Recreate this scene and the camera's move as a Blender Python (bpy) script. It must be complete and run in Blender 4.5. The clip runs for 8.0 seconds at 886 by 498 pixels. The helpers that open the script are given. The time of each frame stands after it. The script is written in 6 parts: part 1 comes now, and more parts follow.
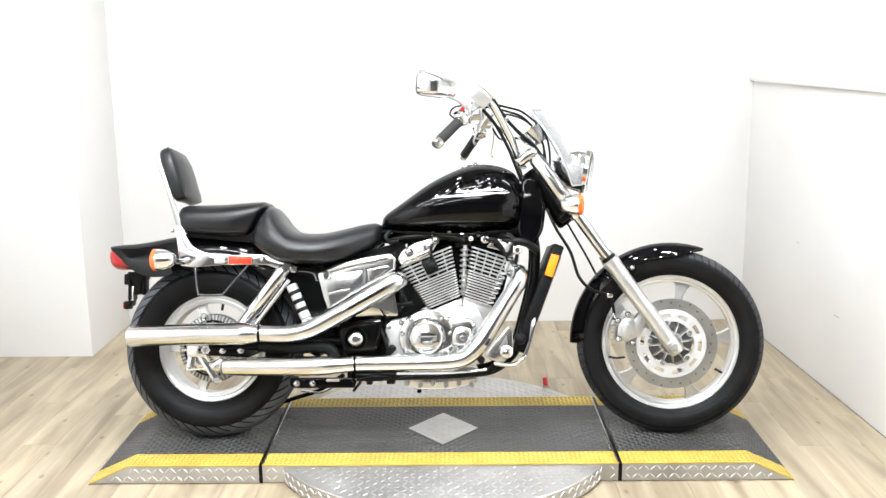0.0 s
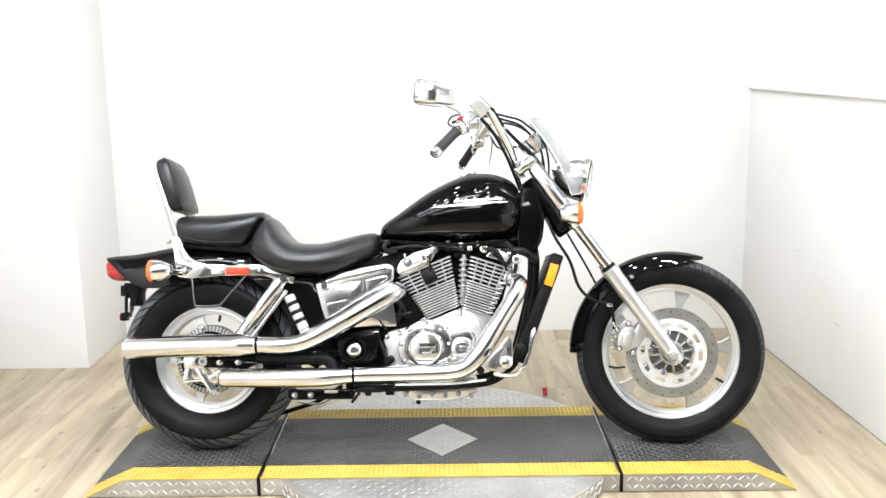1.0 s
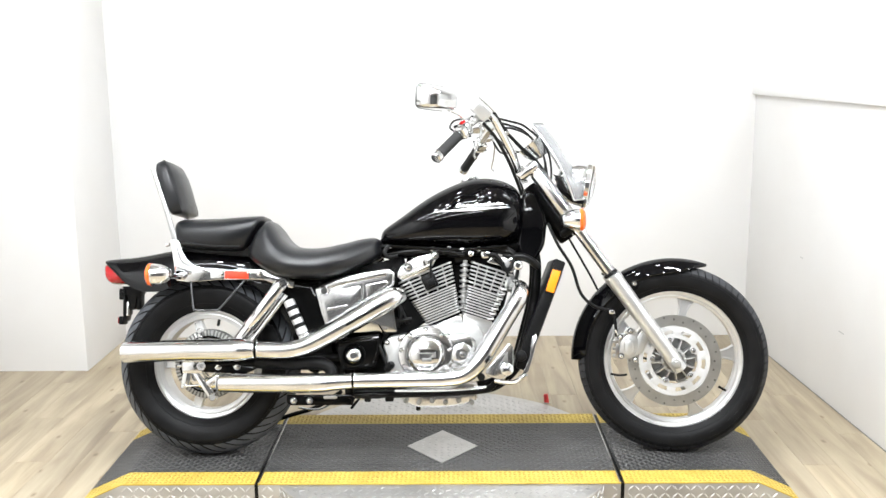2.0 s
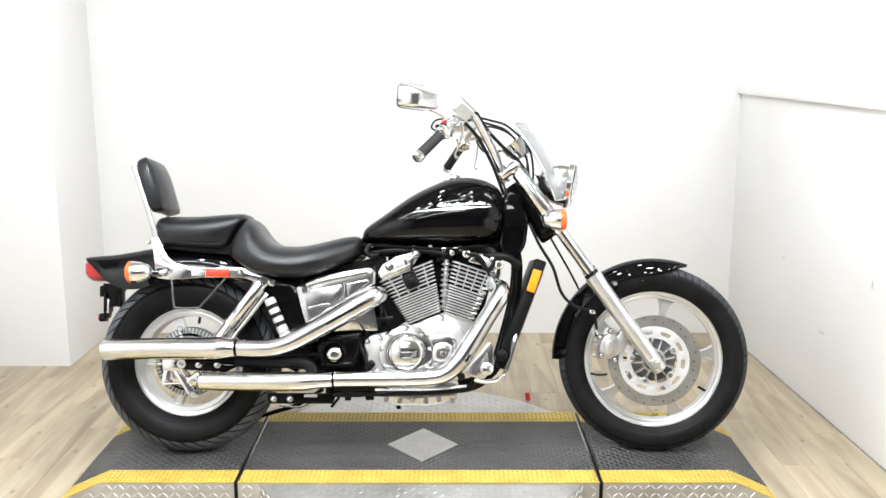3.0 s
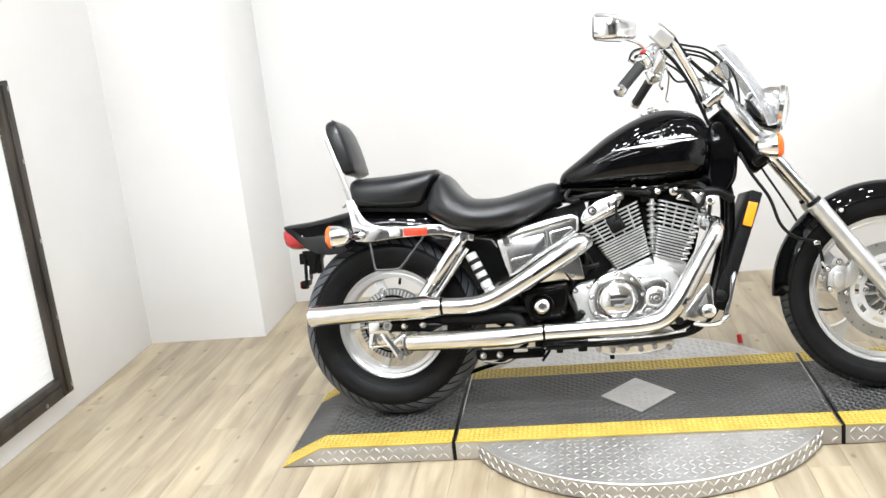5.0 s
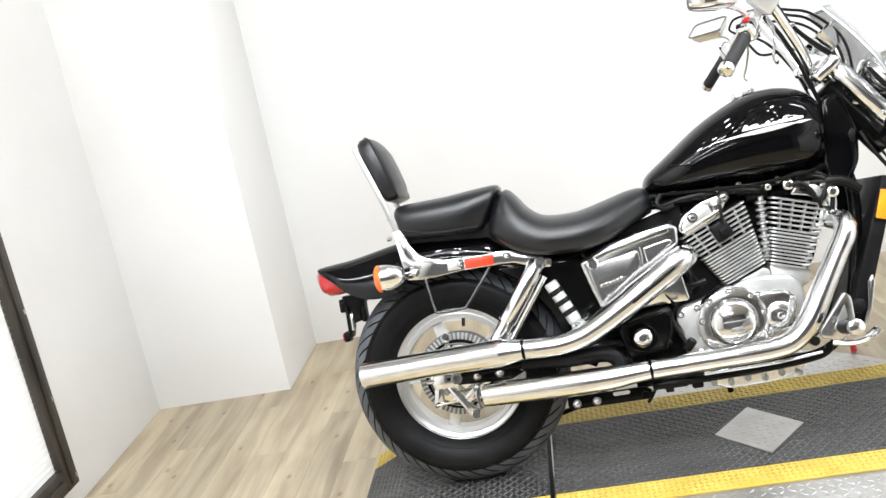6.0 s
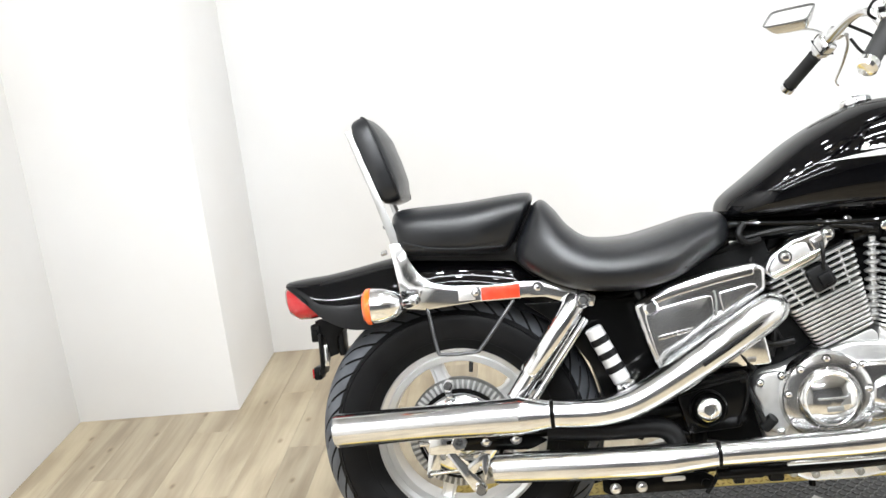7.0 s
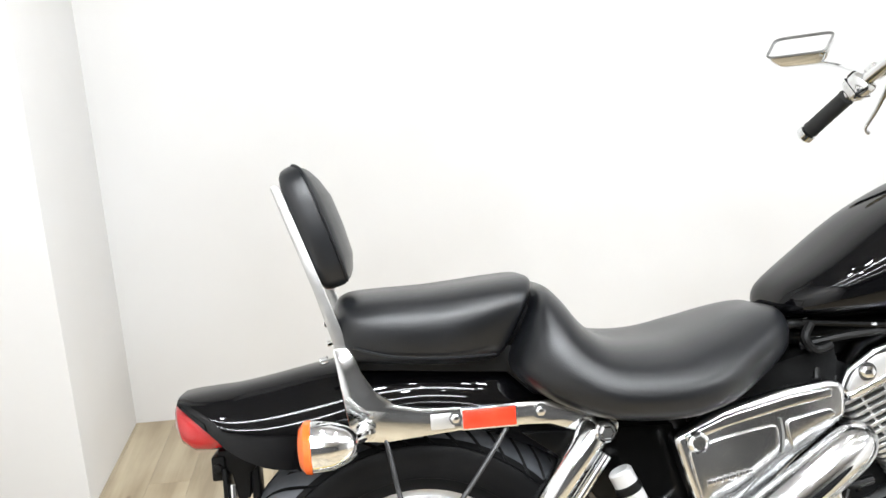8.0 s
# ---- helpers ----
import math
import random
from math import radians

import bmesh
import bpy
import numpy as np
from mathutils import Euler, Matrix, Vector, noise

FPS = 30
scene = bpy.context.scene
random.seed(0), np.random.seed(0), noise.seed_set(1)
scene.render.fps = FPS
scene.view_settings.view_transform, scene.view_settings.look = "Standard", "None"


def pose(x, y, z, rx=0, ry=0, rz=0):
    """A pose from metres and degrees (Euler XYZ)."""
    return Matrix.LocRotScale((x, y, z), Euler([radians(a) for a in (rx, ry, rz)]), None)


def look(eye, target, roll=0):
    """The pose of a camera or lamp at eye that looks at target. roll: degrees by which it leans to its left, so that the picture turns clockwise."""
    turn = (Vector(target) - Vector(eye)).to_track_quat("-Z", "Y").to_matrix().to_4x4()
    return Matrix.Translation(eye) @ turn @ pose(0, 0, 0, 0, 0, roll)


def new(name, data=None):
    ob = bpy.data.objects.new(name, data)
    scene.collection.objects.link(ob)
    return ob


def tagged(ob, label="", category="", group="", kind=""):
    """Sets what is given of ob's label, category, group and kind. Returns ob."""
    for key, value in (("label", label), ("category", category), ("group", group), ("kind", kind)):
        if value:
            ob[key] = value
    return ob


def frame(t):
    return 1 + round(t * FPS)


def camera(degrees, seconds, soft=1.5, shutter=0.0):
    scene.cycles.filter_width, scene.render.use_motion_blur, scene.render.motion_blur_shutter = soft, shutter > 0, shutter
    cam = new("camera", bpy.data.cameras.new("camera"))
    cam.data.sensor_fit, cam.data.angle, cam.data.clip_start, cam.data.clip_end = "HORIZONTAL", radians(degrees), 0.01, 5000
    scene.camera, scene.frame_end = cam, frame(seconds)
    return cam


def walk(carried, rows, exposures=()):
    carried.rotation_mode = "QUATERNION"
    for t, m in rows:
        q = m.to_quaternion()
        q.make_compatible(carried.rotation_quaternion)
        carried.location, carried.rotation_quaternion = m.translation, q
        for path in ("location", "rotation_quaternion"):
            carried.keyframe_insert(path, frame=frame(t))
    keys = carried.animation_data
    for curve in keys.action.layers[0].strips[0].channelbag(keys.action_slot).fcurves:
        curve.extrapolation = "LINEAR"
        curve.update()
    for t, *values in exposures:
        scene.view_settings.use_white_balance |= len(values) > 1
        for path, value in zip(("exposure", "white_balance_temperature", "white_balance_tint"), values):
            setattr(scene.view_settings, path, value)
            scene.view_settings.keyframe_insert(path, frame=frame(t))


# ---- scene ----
cam = camera(50.1, 8.0, soft=1.5)
PATH = [
    (0, (0.044, -0.118, 1.411), (0.026, 1.839, 1.0), -0.6),
    (0.5, (0.04, -0.107, 1.411), (0.021, 1.851, 1.004), -0.8),
    (1, (0.039, -0.096, 1.412), (0.027, 1.864, 1.018), -0.8),
    (2.5, (0.053, -0.063, 1.416), (0.033, 1.899, 1.029), -0.3),
    (3, (0.08, -0.066, 1.438), (0.08, 1.893, 1.034), 0.0),
    (3.5, (0.149, -0.071, 1.426), (-0.05, 1.871, 0.993), 0.3),
    (4, (0.113, -0.099, 1.408), (-0.216, 1.815, 0.929), -1.9),
    (4.2, (0.054, -0.089, 1.406), (-0.272, 1.829, 0.941), -5.0),
    (4.5, (-0.053, -0.063, 1.391), (-0.367, 1.856, 0.922), -6.1),
    (4.8, (-0.109, -0.018, 1.403), (-0.357, 1.905, 0.914), -4.9),
    (5, (-0.137, 0.044, 1.397), (-0.431, 1.963, 0.918), -6.4),
    (5.2, (-0.172, 0.142, 1.382), (-0.526, 2.059, 0.935), -8.7),
    (6.3, (-0.548, 0.711, 1.39), (-0.743, 2.629, 0.86), -12.0),
    (6.5, (-0.574, 0.828, 1.359), (-0.693, 2.732, 0.758), -10.2),
    (6.8, (-0.605, 1.055, 1.318), (-0.768, 2.983, 0.810), -6.9),
    (7, (-0.639, 1.177, 1.328), (-0.802, 3.101, 0.807), -6.5),
    (7.2, (-0.698, 1.314, 1.310), (-0.792, 3.229, 0.742), -5.9),
    (7.5, (-0.784, 1.501, 1.328), (-0.697, 3.397, 0.697), -4.6),
    (7.7, (-0.817, 1.607, 1.338), (-0.702, 3.515, 0.750), -4.5),
    (8, (-0.842, 1.787, 1.339), (-0.701, 3.708, 0.8), -3.2),
]
EXPOSURE = [(0, 0.30), (1.2, 0.30), (2.5, 0.22), (4, 0.14), (5.2, 0.14), (6.5, 0.19), (7.5, 0.22), (8, 0.14)]
walk(cam, [(t, look(eye, target, roll)) for t, eye, target, roll in PATH], EXPOSURE)

# ---------- light ----------
world = bpy.data.worlds.new("world")
scene.world = world
world.use_nodes = True
world.node_tree.nodes["Background"].inputs[0].default_value = (0.9, 0.95, 1.0, 1)
world.node_tree.nodes["Background"].inputs[1].default_value = 0.3

CEIL = 3.5


def area(name, x, y, z, sx, sy, watts, tint=(0.925, 0.962, 1.0), aim=(0, 0, 0)):
    data = bpy.data.lights.new(name, "AREA")
    data.shape, data.size, data.size_y, data.energy, data.color = "RECTANGLE", sx, sy, watts, tint
    ob = new(name, data)
    ob.matrix_world = pose(x, y, z, *aim)
    return ob


# tubes at x 3.1 and the last one are added, unseen, to brighten walls
TUBES = [(-1.0, -0.6, 32), (-0.6, -2.4, 22), (3.1, 0.8, 64), (3.1, 2.7, 32), (-0.95, 0.9, 30)]
for tx, ty, watts_ in TUBES:
    for k in (-0.06, 0.06):
        area("tube_lamp", tx, ty + k, CEIL - 0.075, 2.4, 0.03, watts_)
# the first two are added, unseen, to brighten the back floor and wall
SPOTS = [(0.55, 3.35), (-0.45, 3.45), (-1.25, 1.55), (-0.75, 1.62), (-0.15, 1.75), (0.1, 1.55), (0.3, 1.72), (0.95, 1.5), (-0.9, 0.5), (0.9, 0.45), (-0.35, 2.5), (0.75, 2.45)]
for sx_, sy_ in SPOTS:
    area("bulb_lamp", sx_, sy_, CEIL - 0.032, 0.13, 0.13, 8 if sy_ > 3 else 8 if sx_ > 0 and sy_ < 2 else 18 if sx_ > 0 else 20)
DOTS = [(-1.5, 0.9), (-1.1, 2.3), (-0.6, 1.05), (-0.2, 0.4), (0.35, 1.0), (0.6, 2.0), (1.2, 0.9), (1.3, 2.2), (0.0, 2.05)]
for sx_, sy_ in DOTS:
    area("dot_lamp", sx_, sy_, CEIL - 0.022, 0.06, 0.06, 2.2)

# ---------- materials ----------
def nodes_of(name):
    m = bpy.data.materials.new(name)
    m.use_nodes = True
    nt = m.node_tree
    return m, nt, nt.nodes["Principled BSDF"]


def noise_tex(nt, scale, detail=4.0, stretch=(1, 1, 1), coord="Object"):
    tc = nt.nodes.new("ShaderNodeTexCoord")
    mp = nt.nodes.new("ShaderNodeMapping")
    mp.inputs["Scale"].default_value = stretch
    tx = nt.nodes.new("ShaderNodeTexNoise")
    tx.inputs["Scale"].default_value, tx.inputs["Detail"].default_value = scale, detail
    nt.links.new(tc.outputs[coord], mp.inputs[0])
    nt.links.new(mp.outputs[0], tx.inputs["Vector"])
    return tx


def ramp(nt, src, stops):
    r = nt.nodes.new("ShaderNodeValToRGB")
    while len(r.color_ramp.elements) < len(stops):
        r.color_ramp.elements.new(0.5)
    for e, (p, c) in zip(r.color_ramp.elements, stops):
        e.position, e.color = p, (*c, 1)
    nt.links.new(src, r.inputs[0])
    return r


def bump(nt, bsdf, src, strength, distance=0.002):
    b = nt.nodes.new("ShaderNodeBump")
    b.inputs["Strength"].default_value, b.inputs["Distance"].default_value = strength, distance
    nt.links.new(src, b.inputs["Height"])
    nt.links.new(b.outputs[0], bsdf.inputs["Normal"])


def surface(name, lo, hi, rough=(0.3, 0.5), metal=0.0, scale=12.0, grain=180.0, bumps=0.1, stretch=(1, 1, 1), coat=0.0, spec=0.5, depth=0.001):
    """A colour that wanders between lo and hi, with a roughness that wanders too and a fine grain in relief."""
    m, nt, b = nodes_of(name)
    big = noise_tex(nt, scale, 5.0, stretch)
    nt.links.new(ramp(nt, big.outputs["Fac"], [(0.3, lo), (0.7, hi)]).outputs[0], b.inputs["Base Color"])
    fine = noise_tex(nt, grain, 3.0, stretch)
    mr = nt.nodes.new("ShaderNodeMapRange")
    mr.inputs["To Min"].default_value, mr.inputs["To Max"].default_value = rough
    nt.links.new(big.outputs["Fac"], mr.inputs["Value"])
    nt.links.new(mr.outputs[0], b.inputs["Roughness"])
    if bumps:
        bump(nt, b, fine.outputs["Fac"], bumps, depth)
    b.inputs["Metallic"].default_value = metal
    b.inputs["Coat Weight"].default_value = coat
    b.inputs["Coat Roughness"].default_value = 0.03
    b.inputs["Specular IOR Level"].default_value = spec
    return m


CHROME = surface("chrome", (0.79, 0.80, 0.81), (0.87, 0.88, 0.885), (0.07, 0.14), 1.0, 9, 60, 0.0)
PIPECHROME = surface("soft_chrome", (0.68, 0.685, 0.69), (0.80, 0.805, 0.81), (0.10, 0.21), 1.0, 16, 90, 0.03)
POLISHED = surface("polished_aluminium", (0.62, 0.62, 0.62), (0.76, 0.76, 0.755), (0.10, 0.22), 1.0, 14, 220, 0.05)
CAST = surface("cast_aluminium", (0.50, 0.50, 0.495), (0.67, 0.67, 0.66), (0.30, 0.46), 0.88, 18, 300, 0.15)
FINMETAL = surface("fin_aluminium", (0.54, 0.54, 0.535), (0.69, 0.69, 0.68), (0.26, 0.40), 0.85, 22, 260, 0.08)
RIMMETAL = surface("rim_silver", (0.62, 0.62, 0.62), (0.74, 0.74, 0.735), (0.25, 0.37), 0.85, 10, 260, 0.08)
FORKMETAL = surface("fork_silver", (0.62, 0.62, 0.61), (0.72, 0.72, 0.71), (0.3, 0.42), 0.85, 10, 260, 0.06)
GREYCAST = surface("grey_cast", (0.16, 0.16, 0.155), (0.3, 0.3, 0.29), (0.4, 0.6), 0.8, 25, 250, 0.2)
GUARDMETAL = surface("dark_steel_rod", (0.035, 0.035, 0.036), (0.07, 0.07, 0.072), (0.3, 0.42), 0.5, 20, 250, 0.05)
PAINT = surface("black_gloss_paint", (0.0012, 0.0012, 0.0015), (0.002, 0.002, 0.0025), (0.3, 0.4), 0.0, 5, 400, 0.0, coat=0.6, spec=0.0)
FRAMEBLACK = surface("black_frame_paint", (0.0015, 0.0015, 0.0015), (0.003, 0.003, 0.003), (0.3, 0.45), 0.0, 8, 200, 0.03, coat=0.25, spec=0.03)
PLASTIC = surface("black_plastic", (0.003, 0.003, 0.0035), (0.007, 0.007, 0.007), (0.35, 0.55), 0.0, 20, 420, 0.25, spec=0.14)
# near-black for inner parts; between the fins it stands in for shade
DARKGAP = surface("black_gap_shade", (0.002, 0.002, 0.002), (0.006, 0.006, 0.006), (0.5, 0.7), 0.0, 30, 200, 0.3, spec=0.08)
VINYL = surface("black_vinyl", (0.005, 0.0055, 0.0066), (0.010, 0.0107, 0.0125), (0.24, 0.38), 0.0, 7, 520, 0.4, depth=0.0007, spec=0.44)
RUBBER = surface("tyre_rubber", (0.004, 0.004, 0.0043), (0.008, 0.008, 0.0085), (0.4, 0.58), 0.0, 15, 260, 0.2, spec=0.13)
# rear tread, paler and bluer than the front: light on it painted in
LITTREAD = surface("lit_tread_rubber", (0.070, 0.075, 0.084), (0.12, 0.127, 0.140), (0.5, 0.7), 0.0, 18, 200, 0.3, spec=0.2)
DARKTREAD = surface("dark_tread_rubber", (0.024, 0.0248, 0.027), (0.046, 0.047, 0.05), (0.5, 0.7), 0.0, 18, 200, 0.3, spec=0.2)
GRIP = surface("grip_rubber", (0.008, 0.008, 0.008), (0.016, 0.016, 0.016), (0.6, 0.8), 0.0, 30, 300, 0.4)
CABLE = surface("cable_sheath", (0.002, 0.002, 0.002), (0.005, 0.005, 0.005), (0.35, 0.5), 0.0, 30, 300, 0.1, spec=0.2)
RED = surface("red_lens", (0.36, 0.006, 0.009), (0.45, 0.009, 0.012), (0.1, 0.2), 0.0, 20, 120, 0.05, coat=0.6)
REDORANGE = surface("red_reflector", (0.75, 0.035, 0.012), (0.85, 0.055, 0.02), (0.15, 0.3), 0.0, 20, 500, 0.3, coat=0.6)
ORANGE = surface("orange_lens", (0.78, 0.105, 0.012), (0.88, 0.15, 0.016), (0.1, 0.2), 0.0, 20, 200, 0.15, coat=0.6)
AMBER = surface("amber_reflector", (0.85, 0.24, 0.01), (0.95, 0.32, 0.015), (0.15, 0.3), 0.0, 20, 500, 0.3, coat=0.6)
SATIN = surface("satin_silver", (0.66, 0.66, 0.655), (0.76, 0.76, 0.755), (0.26, 0.38), 0.75, 8, 400, 0.03)
WALLPAINT = surface("white_wall_paint", (0.70, 0.687, 0.668), (0.776, 0.774, 0.770), (0.55, 0.75), 0.0, 1.0, 90, 0.12, depth=0.002)
CEILPAINT = surface("grey_ceiling_paint", (0.44, 0.44, 0.44), (0.52, 0.52, 0.52), (0.7, 0.85), 0.0, 2.0, 60, 0.15)
TRIMPAINT = surface("white_trim_paint", (0.80, 0.80, 0.79), (0.84, 0.84, 0.83), (0.35, 0.5), 0.0, 4, 120, 0.08)
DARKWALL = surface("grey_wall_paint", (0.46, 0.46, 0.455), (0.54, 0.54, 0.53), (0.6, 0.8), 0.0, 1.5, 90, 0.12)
# for the unseen south wall, kept dark for its reflection in the chrome
BACKWALL = surface("dark_grey_wall_paint", (0.10, 0.10, 0.102), (0.14, 0.14, 0.142), (0.6, 0.8), 0.0, 1.5, 90, 0.12)
ALU = surface("tread_plate_aluminium", (0.40, 0.39, 0.375), (0.56, 0.55, 0.535), (0.34, 0.52), 0.8, 7, 240, 0.12)
BARS = surface("worn_bright_aluminium", (0.40, 0.395, 0.385), (0.57, 0.565, 0.555), (0.32, 0.46), 0.9, 11, 240, 0.05)
SKIRTBARS = surface("bright_skirt_bars", (0.50, 0.50, 0.49), (0.72, 0.72, 0.71), (0.24, 0.4), 0.6, 11, 240, 0.05)
EMBLEM = surface("bright_emblem_silver", (0.78, 0.78, 0.78), (0.88, 0.88, 0.88), (0.2, 0.3), 0.5, 11, 240, 0.03)
DISCMETAL = surface("brake_disc_steel", (0.42, 0.42, 0.415), (0.54, 0.54, 0.53), (0.28, 0.42), 1.0, 20, 300, 0.08)
CARRIERPAINT = surface("silver_carrier_paint", (0.54, 0.54, 0.54), (0.64, 0.64, 0.64), (0.4, 0.5), 0.45, 12, 260, 0.06)
MAT = surface("black_tread_mat", (0.010, 0.0099, 0.0097), (0.037, 0.0364, 0.0355), (0.32, 0.5), 0.0, 3.2, 160, 0.3)
# bars paler than the mat sheet: wear, with their glint painted in
MATBAR = surface("worn_glinting_mat_bars", (0.036, 0.0355, 0.0345), (0.096, 0.0943, 0.0917), (0.26, 0.42), 0.0, 4.0, 160, 0.2)
YELLOW = surface("yellow_safety_paint", (0.44, 0.305, 0.042), (0.56, 0.415, 0.08), (0.4, 0.6), 0.0, 14, 140, 0.4)
WORNYELLOW = surface("rubbed_yellow_bars", (0.28, 0.19, 0.034), (0.46, 0.33, 0.07), (0.45, 0.65), 0.0, 22, 140, 0.3)
STEEL = surface("bare_steel", (0.3, 0.29, 0.28), (0.5, 0.49, 0.47), (0.25, 0.4), 1.0, 40, 200, 0.1)
IRON = surface("dark_iron_frame", (0.018, 0.016, 0.014), (0.075, 0.062, 0.05), (0.35, 0.6), 0.5, 16, 120, 0.3, stretch=(1, 1, 0.2))
PANELWHITE = surface("white_panel", (0.84, 0.84, 0.83), (0.9, 0.9, 0.89), (0.3, 0.5), 0.0, 5, 200, 0.05)


def glassy(name, tint, rough=0.02):
    m, nt, b = nodes_of(name)
    b.inputs["Base Color"].default_value = (*tint, 1)
    b.inputs["Transmission Weight"].default_value = 1.0
    b.inputs["IOR"].default_value = 1.3
    n = noise_tex(nt, 40, 3)
    mr = nt.nodes.new("ShaderNodeMapRange")
    mr.inputs["To Min"].default_value, mr.inputs["To Max"].default_value = rough, rough + 0.05
    nt.links.new(n.outputs["Fac"], mr.inputs["Value"])
    nt.links.new(mr.outputs[0], b.inputs["Roughness"])
    return m


CLEAR = glassy("clear_acrylic", (0.47, 0.475, 0.48), 0.05)
CLEAR.node_tree.nodes["Principled BSDF"].inputs["Transmission Weight"].default_value = 0.72
LENS = glassy("headlamp_glass", (0.95, 0.96, 0.97))
MIRROR = surface("mirror_glass", (0.9, 0.9, 0.9), (0.92, 0.92, 0.92), (0.01, 0.03), 1.0, 10, 200, 0.0)


def plank_material():
    m, nt, b = nodes_of("pale_oak_plank")
    info = nt.nodes.new("ShaderNodeObjectInfo")
    geo = nt.nodes.new("ShaderNodeNewGeometry")
    shift = nt.nodes.new("ShaderNodeVectorMath")
    shift.operation = "SCALE"
    comb = nt.nodes.new("ShaderNodeCombineXYZ")
    nt.links.new(info.outputs["Random"], comb.inputs[0])
    nt.links.new(info.outputs["Random"], comb.inputs[1])
    nt.links.new(comb.outputs[0], shift.inputs[0])
    shift.inputs["Scale"].default_value = 37.0
    add = nt.nodes.new("ShaderNodeVectorMath")
    nt.links.new(geo.outputs["Position"], add.inputs[0])
    nt.links.new(shift.outputs[0], add.inputs[1])

    def streak(sx, sy, scale, detail, distort):
        mp = nt.nodes.new("ShaderNodeMapping")
        mp.inputs["Scale"].default_value = (sx, sy, 1)
        nt.links.new(add.outputs[0], mp.inputs[0])
        tx = nt.nodes.new("ShaderNodeTexNoise")
        tx.inputs["Scale"].default_value, tx.inputs["Detail"].default_value = scale, detail
        tx.inputs["Distortion"].default_value = distort
        nt.links.new(mp.outputs[0], tx.inputs["Vector"])
        return tx

    broad, fine = streak(1.0, 0.10, 15, 6, 0.6), streak(1.0, 0.05, 90, 4, 0.4)
    c1 = ramp(nt, broad.outputs["Fac"], [(0.22, (0.215, 0.172, 0.122)), (0.40, (0.315, 0.262, 0.186)), (0.55, (0.41, 0.353, 0.258)), (0.74, (0.485, 0.427, 0.322))])
    c2 = ramp(nt, fine.outputs["Fac"], [(0.3, (0.92, 0.915, 0.90)), (0.65, (1, 1, 1))])
    c3 = ramp(nt, info.outputs["Random"], [(0.0, (0.86, 0.845, 0.83)), (0.5, (0.98, 0.965, 0.94)), (1.0, (1.07, 1.05, 1.01))])
    worn = noise_tex(nt, 1.1, 6.0, (1.0, 0.7, 1.0), "Object")
    nt.links.new(geo.outputs["Position"], worn.inputs["Vector"])
    c4 = ramp(nt, worn.outputs["Fac"], [(0.34, (0.74, 0.70, 0.64)), (0.48, (0.95, 0.94, 0.92)), (0.62, (1.05, 1.04, 1.03))])
    # scattered small knots
    km = nt.nodes.new("ShaderNodeMapping")
    km.inputs["Scale"].default_value = (4.6, 2.4, 1)
    nt.links.new(add.outputs[0], km.inputs[0])
    knot = nt.nodes.new("ShaderNodeTexVoronoi")
    knot.voronoi_dimensions = "2D"
    knot.inputs["Scale"].default_value = 1.0
    nt.links.new(km.outputs[0], knot.inputs["Vector"])
    c5 = ramp(nt, knot.outputs["Distance"], [(0.0, (0.52, 0.46, 0.40)), (0.022, (0.68, 0.63, 0.58)), (0.05, (1, 1, 1))])
    for a, c in ((c2, c1), (c3, None), (c4, None), (c5, None)):
        mx = nt.nodes.new("ShaderNodeMix")
        mx.data_type, mx.blend_type = "RGBA", "MULTIPLY"
        mx.inputs[0].default_value = 1.0
        nt.links.new((c or last).outputs[0 if c else 2], mx.inputs[6])
        nt.links.new(a.outputs[0], mx.inputs[7])
        last = mx
    nt.links.new(last.outputs[2], b.inputs["Base Color"])
    mr = nt.nodes.new("ShaderNodeMapRange")
    mr.inputs["To Min"].default_value, mr.inputs["To Max"].default_value = 0.28, 0.5
    nt.links.new(broad.outputs["Fac"], mr.inputs["Value"])
    nt.links.new(mr.outputs[0], b.inputs["Roughness"])
    bump(nt, b, fine.outputs["Fac"], 0.25, 0.001)
    return m


PLANK = plank_material()


# ---------- mesh tools: a geometry is a pair (verts, faces) ----------
def join(*geos):
    vs, fs = [], []
    for v, f in geos:
        k = len(vs)
        vs.extend(v)
        fs.extend(tuple(i + k for i in q) for q in f)
    return vs, fs


def moved(geo, m):
    return [tuple(m @ Vector(v)) for v in geo[0]], geo[1]


def from_bm(bm):
    bm.verts.index_update()
    out = [tuple(v.co) for v in bm.verts], [tuple(v.index for v in f.verts) for f in bm.faces]
    bm.free()
    return out


def box(cx, cy, cz, sx, sy, sz, bev=0.0, seg=2):
    bm = bmesh.new()
    bmesh.ops.create_cube(bm, size=1.0, matrix=Matrix.Translation((cx, cy, cz)) @ Matrix.Diagonal((sx, sy, sz, 1)))
    if bev:
        bmesh.ops.bevel(bm, geom=bm.edges[:], offset=bev, segments=seg, profile=0.5, affect="EDGES", clamp_overlap=True)
    return from_bm(bm)


def rounded(poly, r, n=4):
    """Rounds the corners of a closed outline."""
    out = []
    k = len(poly)
    for i in range(k):
        a, p, c = Vector(poly[i - 1]), Vector(poly[i]), Vector(poly[(i + 1) % k])
        d1, d2 = (a - p), (c - p)
        q = min(r, d1.length * 0.45, d2.length * 0.45)
        s, e = p + d1.normalized() * q, p + d2.normalized() * q
        for j in range(n + 1):
            u = j / n
            out.append(tuple(s * (1 - u) ** 2 + p * 2 * u * (1 - u) + e * u * u))
    return out


